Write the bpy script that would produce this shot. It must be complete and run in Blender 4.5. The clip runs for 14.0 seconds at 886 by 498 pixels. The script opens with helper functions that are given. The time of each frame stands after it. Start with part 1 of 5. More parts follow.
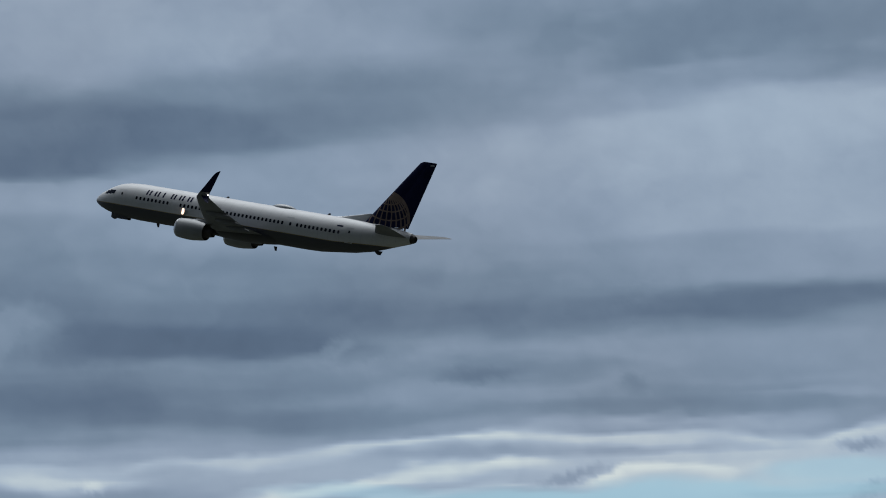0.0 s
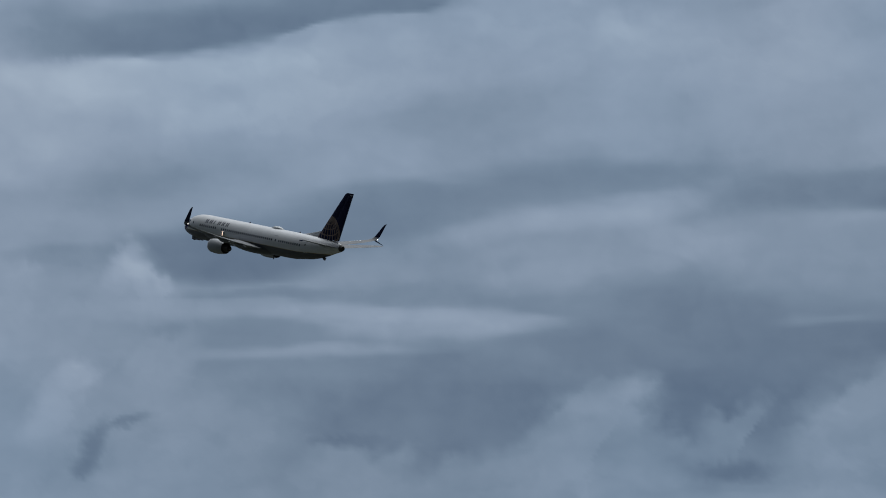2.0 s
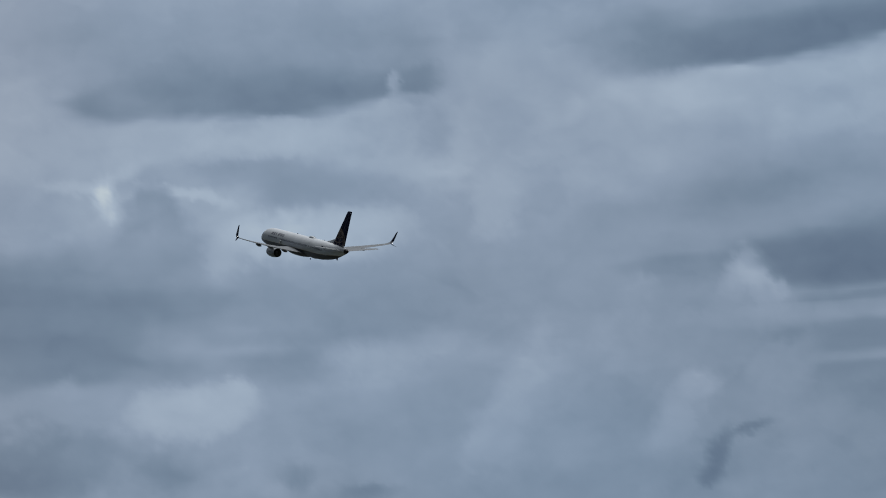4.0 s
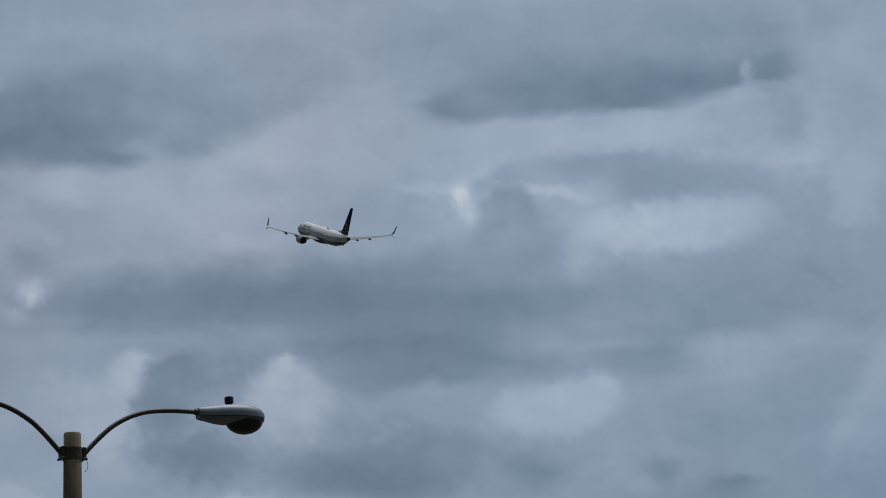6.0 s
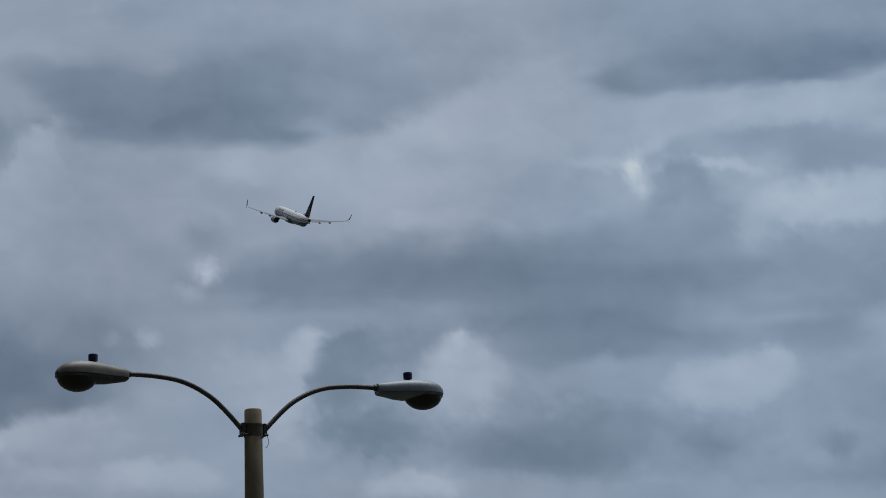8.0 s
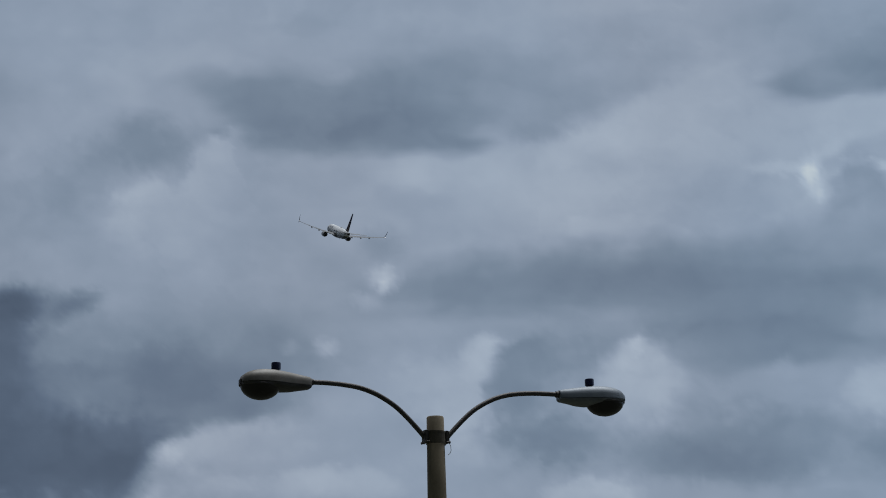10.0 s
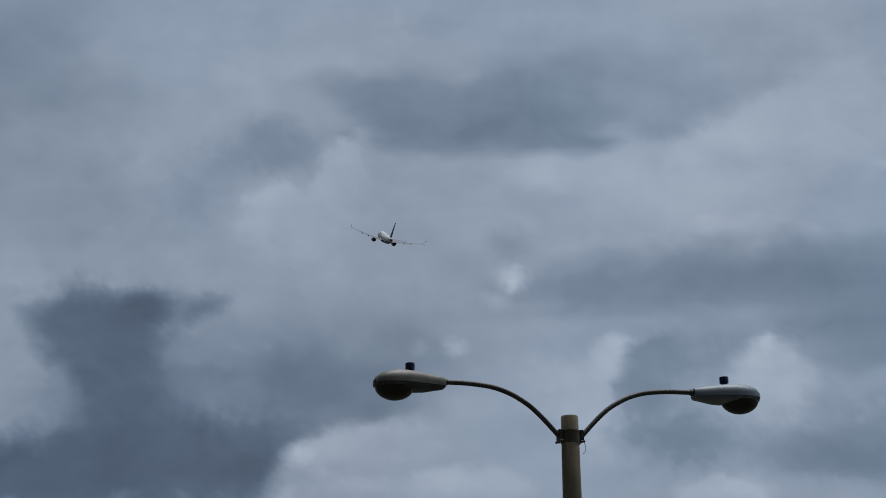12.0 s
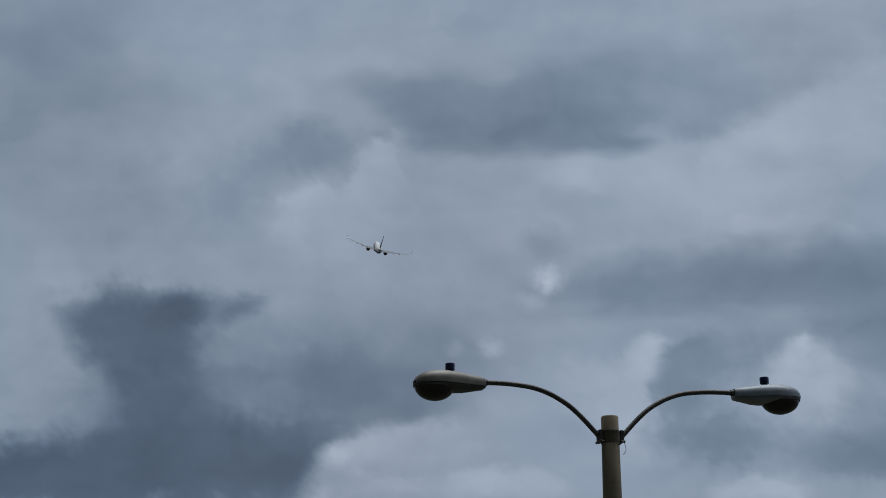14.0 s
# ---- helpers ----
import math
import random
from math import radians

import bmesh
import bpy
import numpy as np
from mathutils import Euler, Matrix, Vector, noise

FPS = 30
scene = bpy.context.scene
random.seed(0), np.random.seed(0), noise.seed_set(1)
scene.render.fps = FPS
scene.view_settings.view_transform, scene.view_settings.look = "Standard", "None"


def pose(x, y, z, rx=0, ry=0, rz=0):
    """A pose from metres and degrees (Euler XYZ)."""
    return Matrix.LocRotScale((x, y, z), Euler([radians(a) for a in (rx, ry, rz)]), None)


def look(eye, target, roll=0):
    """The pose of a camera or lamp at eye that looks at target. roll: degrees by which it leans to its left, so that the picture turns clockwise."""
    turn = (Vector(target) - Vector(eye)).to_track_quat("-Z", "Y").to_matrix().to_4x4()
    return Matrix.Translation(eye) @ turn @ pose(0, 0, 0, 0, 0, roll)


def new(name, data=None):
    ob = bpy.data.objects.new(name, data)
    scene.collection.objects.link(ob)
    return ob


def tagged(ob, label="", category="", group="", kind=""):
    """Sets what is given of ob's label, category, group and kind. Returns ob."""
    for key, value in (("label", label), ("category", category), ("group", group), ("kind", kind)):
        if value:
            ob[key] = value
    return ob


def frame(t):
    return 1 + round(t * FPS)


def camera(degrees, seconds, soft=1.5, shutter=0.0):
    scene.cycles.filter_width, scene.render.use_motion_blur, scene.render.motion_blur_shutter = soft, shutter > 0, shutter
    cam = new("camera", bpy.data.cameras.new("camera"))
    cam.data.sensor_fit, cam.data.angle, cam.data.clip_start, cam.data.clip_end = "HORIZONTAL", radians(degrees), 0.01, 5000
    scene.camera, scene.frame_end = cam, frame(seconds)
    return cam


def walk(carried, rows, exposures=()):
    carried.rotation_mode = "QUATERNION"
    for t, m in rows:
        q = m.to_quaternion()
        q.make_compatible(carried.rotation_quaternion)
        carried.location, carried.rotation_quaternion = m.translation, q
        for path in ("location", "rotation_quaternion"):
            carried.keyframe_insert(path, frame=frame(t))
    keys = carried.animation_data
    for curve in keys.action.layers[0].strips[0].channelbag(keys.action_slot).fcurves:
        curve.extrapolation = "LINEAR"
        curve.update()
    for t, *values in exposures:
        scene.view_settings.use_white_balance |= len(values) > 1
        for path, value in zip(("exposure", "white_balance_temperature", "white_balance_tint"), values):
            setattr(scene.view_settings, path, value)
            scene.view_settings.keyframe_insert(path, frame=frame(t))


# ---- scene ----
# A phone at the long end of its zoom, held by hand, follows an airliner as it climbs away.
cam = camera(17.82, 14.0, soft=1.0)


def aim(t, pan, tilt, roll):
    """Eye height 1.6 m, a slow sway to the left; pan is to the left of +y, tilt above the horizon."""
    return pose(-0.0207 * (t - 6.5), 0, 1.6, 90 + tilt, 0, pan) @ pose(0, 0, 0, 0, 0, roll)


walk(cam, [
    (0.0, aim(0.0, -44.75, 11.72, -1.71)),
    (0.4, aim(0.4, -38.80, 12.09, -1.68)),
    (0.7, aim(0.7, -34.75, 12.36, -1.64)),
    (1.0, aim(1.0, -31.10, 12.58, -1.64)),
    (1.3, aim(1.3, -27.62, 12.75, -1.62)),
    (1.5, aim(1.5, -25.59, 12.83, -1.61)),
    (2.0, aim(2.0, -21.07, 13.06, -1.61)),
    (2.5, aim(2.5, -17.30, 13.21, -1.66)),
    (3.0, aim(3.0, -13.99, 13.38, -1.74)),
    (3.5, aim(3.5, -10.84, 13.42, -1.73)),
    (4.0, aim(4.0, -8.34, 13.56, -1.83)),
    (4.2, aim(4.2, -7.34, 13.63, -1.88)),
    (6.3, aim(6.3, -0.31, 13.63, -2.14)),
    (6.5, aim(6.5, -0.00, 13.50, -2.16)),
    (7.0, aim(7.0, 0.77, 13.325, -2.08)),
    (7.5, aim(7.5, 1.75, 13.27, -1.98)),
    (8.0, aim(8.0, 2.73, 13.295, -1.84)),
    (8.5, aim(8.5, 3.70, 13.36, -1.62)),
    (11.0, aim(11.0, 7.89, 13.58, -1.52)),
    (11.5, aim(11.5, 8.52, 13.56, -1.49)),
    (12.0, aim(12.0, 9.07, 13.60, -1.41)),
    (12.5, aim(12.5, 9.45, 13.62, -1.32)),
    (13.0, aim(13.0, 9.59, 13.70, -1.32)),
    (13.5, aim(13.5, 9.61, 13.72, -1.31)),
    (14.0, aim(14.0, 9.81, 13.63, -1.29)),
])

# ---- world and sun: overcast, the sun behind the cloud deck ----
world = bpy.data.worlds.new("world")
scene.world = world
world.use_nodes = True
sky = world.node_tree.nodes.new("ShaderNodeTexSky")
sky.sky_type = "NISHITA"
sky.sun_disc = False
sky.sun_elevation = radians(74)
sky.sun_rotation = radians(25)
sky.altitude = 10
sky.air_density = 1.2
sky.dust_density = 1.5
world.node_tree.links.new(sky.outputs[0], world.node_tree.nodes["Background"].inputs[0])
world.node_tree.nodes["Background"].inputs[1].default_value = 0.011

sun_data = bpy.data.lights.new("sun", "SUN")
sun_data.energy = 2.8
sun_data.angle = radians(42)
sun_data.color = (0.91, 0.96, 1.0)
sun = new("sun", sun_data)
sun.matrix_world = look((0, 0, 300), (-math.sin(radians(25)) * math.cos(radians(74)), -math.cos(radians(25)) * math.cos(radians(74)), 300 - math.sin(radians(74))))

# ---- materials ----
def material(name, color, rough=0.5, metal=0.0, grain=0.0, grain_scale=3.0, bump=0.0, coat=0.0):
    """A painted or bare surface with stains at two scales and fine relief."""
    m = bpy.data.materials.new(name)
    m.use_nodes = True
    nt = m.node_tree
    b = nt.nodes["Principled BSDF"]
    b.inputs["Base Color"].default_value = (*color, 1)
    b.inputs["Roughness"].default_value = rough
    b.inputs["Metallic"].default_value = metal
    b.inputs["Coat Weight"].default_value = coat
    if grain:
        where = nt.nodes.new("ShaderNodeTexCoord")
        tone = None
        for k, scale in enumerate((grain_scale, grain_scale * 9)):
            n = nt.nodes.new("ShaderNodeTexNoise")
            n.inputs["Scale"].default_value = scale
            n.inputs["Detail"].default_value = 5
            nt.links.new(where.outputs["Object"], n.inputs["Vector"])
            r = nt.nodes.new("ShaderNodeMapRange")
            r.inputs["From Min"].default_value = 0.3
            r.inputs["From Max"].default_value = 0.7
            r.inputs["To Min"].default_value = 1 - grain / (k + 1)
            r.inputs["To Max"].default_value = 1 + grain / (k + 1)
            nt.links.new(n.outputs["Fac"], r.inputs["Value"])
            if tone is None:
                tone = r.outputs[0]
            else:
                x = nt.nodes.new("ShaderNodeMath")
                x.operation = "MULTIPLY"
                nt.links.new(tone, x.inputs[0])
                nt.links.new(r.outputs[0], x.inputs[1])
                tone = x.outputs[0]
                if bump:
                    u = nt.nodes.new("ShaderNodeBump")
                    u.inputs["Strength"].default_value = bump
                    u.inputs["Distance"].default_value = 0.01
                    nt.links.new(n.outputs["Fac"], u.inputs["Height"])
                    nt.links.new(u.outputs[0], b.inputs["Normal"])
        v = nt.nodes.new("ShaderNodeVectorMath")
        v.operation = "SCALE"
        v.inputs[0].default_value = color
        nt.links.new(tone, v.inputs["Scale"])
        nt.links.new(v.outputs[0], b.inputs["Base Color"])
    return m


def glow(name, color, strength):
    m = bpy.data.materials.new(name)
    m.use_nodes = True
    b = m.node_tree.nodes["Principled BSDF"]
    b.inputs["Base Color"].default_value = (0.8, 0.8, 0.8, 1)
    b.inputs["Emission Color"].default_value = (*color, 1)
    b.inputs["Emission Strength"].default_value = strength
    return m


def livery():
    """White upper body, grey belly below a thin gold cheat line, faint skin panels and grime."""
    m = material("fuselage_paint", (0.60, 0.61, 0.625), 0.55, 0, 0.05, 0.5)
    nt = m.node_tree
    b = nt.nodes["Principled BSDF"]
    white = b.inputs["Base Color"].links[0].from_socket
    where = nt.nodes.new("ShaderNodeTexCoord")
    xyz = nt.nodes.new("ShaderNodeSeparateXYZ")
    nt.links.new(where.outputs["Object"], xyz.inputs[0])
    # the grey climbs along the tail to stand for shade under it
    aft = nt.nodes.new("ShaderNodeMapRange")
    aft.inputs["From Min"].default_value = -12.0
    aft.inputs["From Max"].default_value = -21.0
    aft.inputs["To Max"].default_value = 0.55
    nt.links.new(xyz.outputs["X"], aft.inputs["Value"])
    height = nt.nodes.new("ShaderNodeMath")
    height.operation = "SUBTRACT"
    nt.links.new(xyz.outputs["Z"], height.inputs[0])
    nt.links.new(aft.outputs[0], height.inputs[1])
    color = white
    for limit, paint in ((-0.62, (0.36, 0.28, 0.15, 1)), (-0.68, (0.055, 0.059, 0.068, 1))):
        low = nt.nodes.new("ShaderNodeMath")
        low.operation = "LESS_THAN"
        low.inputs[1].default_value = limit
        nt.links.new(height.outputs[0], low.inputs[0])
        mix = nt.nodes.new("ShaderNodeMix")
        mix.data_type = "RGBA"
        nt.links.new(low.outputs[0], mix.inputs["Factor"])
        nt.links.new(color, mix.inputs[6])
        mix.inputs[7].default_value = paint
        color = mix.outputs[2]
    # frames between the skin panels, every 1.27 m along the body
    seam = nt.nodes.new("ShaderNodeMath")
    seam.operation = "PINGPONG"
    seam.inputs[1].default_value = 0.635
    nt.links.new(xyz.outputs["X"], seam.inputs[0])
    line = nt.nodes.new("ShaderNodeMapRange")
    line.inputs["From Max"].default_value = 0.03
    line.inputs["To Min"].default_value = 0.86
    line.inputs["To Max"].default_value = 1.0
    nt.links.new(seam.outputs[0], line.inputs["Value"])
    v = nt.nodes.new("ShaderNodeVectorMath")
    v.operation = "SCALE"
    nt.links.new(color, v.inputs[0])
    nt.links.new(line.outputs[0], v.inputs["Scale"])
    nt.links.new(v.outputs[0], b.inputs["Base Color"])
    return m


PAINT = livery()
WHITE = material("white_paint", (0.59, 0.60, 0.615), 0.35, 0, 0.05, 0.6)
GREY = material("grey_paint", (0.42, 0.44, 0.46), 0.45, 0, 0.10, 0.7)
WING = material("wing_grey_paint", (0.17, 0.176, 0.186), 0.7, 0.0, 0.12, 0.5)
WING.node_tree.nodes["Principled BSDF"].inputs["Specular IOR Level"].default_value = 0.3
BELLY = material("belly_grey_paint", (0.055, 0.059, 0.068), 0.6, 0, 0.12, 0.7)
NAVY = material("navy_paint", (0.007, 0.010, 0.045), 0.65, 0, 0.15, 0.5)
NAVY.node_tree.nodes["Principled BSDF"].inputs["Specular IOR Level"].default_value = 0.08
GOLD = material("gold_paint", (0.225, 0.16, 0.13), 0.7, 0, 0.12, 1.0)
COWL = material("cowl_grey_paint", (0.25, 0.26, 0.275), 0.5, 0, 0.08, 0.9)
BARE = material("bare_aluminium", (0.62, 0.63, 0.65), 0.4, 0.7, 0.06, 2.0)
HOT = material("heat_stained_steel", (0.055, 0.05, 0.048), 0.6, 0.3, 0.25, 2.0)
DARK = material("dark_metal", (0.03, 0.03, 0.035), 0.5, 0.3, 0.2, 3.0)
RUBBER = material("black_rubber", (0.02, 0.02, 0.02), 0.8, 0, 0.2, 4.0)
GLASS = material("dark_window_glass", (0.012, 0.015, 0.025), 0.15, 0, 0.05, 2.0)
GLASS.node_tree.nodes["Principled BSDF"].inputs["Specular IOR Level"].default_value = 0.3
CONCRETE = material("pole_concrete", (0.31, 0.25, 0.17), 0.8, 0, 0.16, 5.0, 0.25)
STEEL = material("weathered_steel", (0.10, 0.09, 0.085), 0.6, 0.4, 0.25, 9.0, 0.3)
# right lamp head: the sky's reflection is mixed into its pale blue-grey
SKYLIT_HOUSING = material("weathered_skylit_housing", (0.23, 0.262, 0.30), 0.5, 0.1, 0.10, 8.0, 0.06)
BAND = material("rusty_band_steel", (0.14, 0.116, 0.085), 0.7, 0.2, 0.25, 12.0, 0.3)
# left lamp head: a darker, browner housing colour
TAN_HOUSING = material("tan_lamp_housing", (0.195, 0.178, 0.155), 0.55, 0.1, 0.2, 7.0, 0.1)
GREY_DOOR = material("grey_lamp_door", (0.20, 0.21, 0.22), 0.55, 0.1, 0.2, 9.0, 0.2)
# left door: shade below the head is put into this dark colour
SHADED_DOOR = material("shaded_lamp_door", (0.07, 0.065, 0.06), 0.55, 0.1, 0.2, 9.0, 0.2)
BOWL = material("smoky_lamp_bowl", (0.016, 0.012, 0.011), 0.3, 0, 0.2, 6.0)
CELL = material("dark_blue_plastic", (0.012, 0.018, 0.06), 0.4, 0, 0.15, 20.0)
WIRE = material("white_wire", (0.5, 0.5, 0.48), 0.6, 0, 0.1, 20.0)
LAMP_ON = glow("lit_lamp", (1.0, 0.66, 0.48), 2.0)
STROBE = glow("lit_position_light", (1.0, 0.97, 0.92), 3.0)
GROUND = material("dry_grass", (0.040, 0.044, 0.030), 0.95, 0, 0.3, 0.15, 0.6)

# ---- sky: a cloud deck as a far backdrop, in degrees of azimuth (to the right) and elevation ----
def perlin(x, y, seed):
    """Gradient noise on arrays, about -0.7 to 0.7."""
    xi, yi = np.floor(x).astype(np.int64), np.floor(y).astype(np.int64)
    fx, fy = x - xi, y - yi
    u, v = fx * fx * fx * (fx * (fx * 6 - 15) + 10), fy * fy * fy * (fy * (fy * 6 - 15) + 10)

    def corner(i, j):
        h = ((xi + i) * 374761393 + (yi + j) * 668265263 + seed * 974634777) & 0xFFFFFFFF
        h = ((h ^ (h >> 13)) * 1274126177) & 0xFFFFFFFF
        a = (h ^ (h >> 16)) * (2 * np.pi / 4294967296.0)
        return np.cos(a) * (fx - i) + np.sin(a) * (fy - j)

    low = corner(0, 0) + u * (corner(1, 0) - corner(0, 0))
    high = corner(0, 1) + u * (corner(1, 1) - corner(0, 1))
    return low + v * (high - low)


def fractal(x, y, octaves, rough, seed, puffy=False):
    total, size = np.zeros_like(x), 1.0
    for k in range(octaves):
        n = perlin(x * 2 ** k + 17.3 * k, y * 2 ** k - 9.1 * k, seed + k)
        total += size * (np.abs(n) * 2 - 0.5 if puffy else n)
        size *= rough
    return total


class CloudDeck:
    """The tone of the deck over a grid of azimuth and elevation; clouds are laid on it from far to near."""

    def __init__(self, az, el):
        self.az, self.el = np.meshgrid(az, el)
        a, e = self.az, self.el
        self.streaked = a + 1.3 * fractal(a * 0.30, e * 1.2, 3, 0.5, 1), e + 0.22 * fractal(a * 0.30, e * 1.4, 4, 0.5, 21)
        self.misty = a + 1.0 * fractal(a * 0.40, e * 0.75, 3, 0.5, 41), e + 0.55 * fractal(a * 0.40, e * 0.75, 4, 0.5, 61)
        self.rough = (a + 0.34 * fractal(a * 1.3, e * 1.5, 4, 0.55, 81) + 0.13 * fractal(a * 3.2, e * 3.2, 2, 0.5, 91, True),
                      e + 0.34 * fractal(a * 1.3, e * 1.5, 4, 0.55, 101) + 0.13 * fractal(a * 3.2, e * 3.2, 2, 0.5, 111, True))
        self.fine = (a + 0.10 * fractal(a * 2.2, e * 2.4, 3, 0.55, 121) + 0.06 * fractal(a * 5.0, e * 5.0, 2, 0.5, 126, True),
                     e + 0.10 * fractal(a * 2.2, e * 2.4, 3, 0.55, 141) + 0.06 * fractal(a * 5.0, e * 5.0, 2, 0.5, 146, True))
        self.lobed = (a + 0.16 * fractal(a * 1.5, e * 1.7, 4, 0.5, 301) + 0.11 * fractal(a * 2.6, e * 2.8, 2, 0.45, 311, True),
                      e + 0.16 * fractal(a * 1.5, e * 1.7, 4, 0.5, 321) + 0.11 * fractal(a * 2.6, e * 2.8, 2, 0.45, 331, True))
        # edges are crisp in places and frayed in others
        self.fray = 1.0 + 2.6 * np.clip(0.35 + 1.3 * fractal(a * 0.9, e * 1.1, 3, 0.5, 341), 0, 1)
        self.tone = np.full_like(a, 0.57)
        self.clear = np.zeros_like(a)

    def lay(self, coords, az, el, width, height, tilt, tone, above, below, mass, onto=None):
        """Lays one cloud of that tone over what is there: an ellipse with a torn edge, soft above and below to that share."""
        reach = 1.75 * max(width, height) + 2.0
        rows = np.where(np.abs(self.el[:, 0] - el) < reach)[0]
        cols = np.where(np.abs(self.az[0] - az) < reach)[0]
        if not len(rows) or not len(cols):
            return
        part_of = np.s_[rows[0]:rows[-1] + 1, cols[0]:cols[-1] + 1]
        c, s = math.cos(radians(tilt)), math.sin(radians(tilt))
        # the torn edge may wander, the cloud as a whole may not
        r = np.abs(self.el[:, 0] - el) < 0.8 * height + 0.1
        q = np.abs(self.az[0] - az) < 0.8 * width + 0.1
        near = np.ix_(r, q)
        dx, dy = (float((coords[i][near] - (self.az, self.el)[i][near]).mean()) if r.any() and q.any() else 0.0 for i in (0, 1))
        x, y = coords[0][part_of] - az - dx, coords[1][part_of] - el - dy
        u, v = (c * x + s * y) / width, (c * y - s * x) / height
        soft = below + (above - below) * np.clip(v + 0.5, 0, 1)
        k = np.clip((1 + soft * 0.75 - np.hypot(u, v)) / (soft * 1.75), 0, 1)
        k = k * k * (3 - 2 * k) * mass
        onto = self.tone if onto is None else onto
        onto[part_of] += k * (tone - onto[part_of])

    def band(self, az, el, width, height, tilt, tone, soft=0.8, mass=0.85):
        self.lay(self.streaked, az, el, width, height, tilt, tone, soft, soft, mass)

    def veil(self, az, el, width, height, tilt, tone, soft=0.85, mass=0.85):
        self.lay(self.misty, az, el, width, height, tilt, tone, soft, soft, mass)

    def billow(self, az, el, width, height, tilt, tone, soft=0.3, mass=0.85):
        self.lay(self.fine if min(width, height) < 0.4 else self.rough, az, el, width, height, tilt, tone, soft, soft, mass)

    def tower(self, az, el, width, height, tilt, tone, soft=0.12, mass=0.9):
        """A heap with a crisp top that melts away below."""
        self.lay(self.fine if min(width, height) < 0.6 else self.rough, az, el, width, height, tilt, tone, soft, 1.0, mass)

    def streak(self, tone, depth, crisp, mass, *line):
        """A flank drawn out by the wind."""
        self.ridge(tone, depth, crisp, mass, *line, coords=self.streaked)

    def ridge(self, tone, depth, crisp, mass, *line, coords=None):
        """A lit or dark flank: a torn edge along the line, the body on its right-hand side melting away at that depth."""
        pts = np.array(line).reshape(-1, 2)
        reach = depth + 1.0
        rows = np.where((self.el[:, 0] > pts[:, 1].min() - reach) & (self.el[:, 0] < pts[:, 1].max() + reach))[0]
        cols = np.where((self.az[0] > pts[:, 0].min() - reach) & (self.az[0] < pts[:, 0].max() + reach))[0]
        if not len(rows) or not len(cols):
            return
        part_of = np.s_[rows[0]:rows[-1] + 1, cols[0]:cols[-1] + 1]
        x, y = (c[part_of] for c in coords or self.lobed)
        best, side, along = np.full(x.shape, 1e9), np.zeros(x.shape), np.zeros(x.shape)
        steps = np.hypot(*np.diff(pts, axis=0).T)
        start = np.concatenate([[0], np.cumsum(steps)])
        for (p, q), length, base in zip(zip(pts[:-1], pts[1:]), steps, start):
            d = (q - p) / length
            u = np.clip((x - p[0]) * d[0] + (y - p[1]) * d[1], 0, length)
            gone = np.hypot(x - p[0] - u * d[0], y - p[1] - u * d[1])
            over = (y - p[1]) * d[0] - (x - p[0]) * d[1]
            # where two stretches of the line meet, the one that the point faces more squarely decides the side
            take = (gone < best - 1e-6) | ((gone < best + 1e-6) & (np.abs(over) > np.abs(side)))
            best, side, along = np.where(take, gone, best), np.where(take, over, side), np.where(take, base + u, along)
        inside = np.where(side < 0, best, -best)
        k = np.clip(0.5 + 0.5 * inside / (crisp * self.fray[part_of]), 0, 1)
        fade = np.clip(1.0 - (inside - 0.1 * depth) / (0.9 * depth), 0, 1)
        ends = np.clip(np.minimum(along, start[-1] - along) / (0.22 * start[-1]) + 0.12, 0, 1)
        k = k * k * (3 - 2 * k) * fade * fade * (3 - 2 * fade) * ends * ends * (3 - 2 * ends) * mass
        self.tone[part_of] += k * (tone - self.tone[part_of])

    def gap(self, az, el, width, height, tilt, amount, soft=0.5, mass=1.0):
        """A rift through which clear sky shows."""
        self.lay(self.streaked, az, el, width, height, tilt, amount, soft, soft, mass, self.clear)


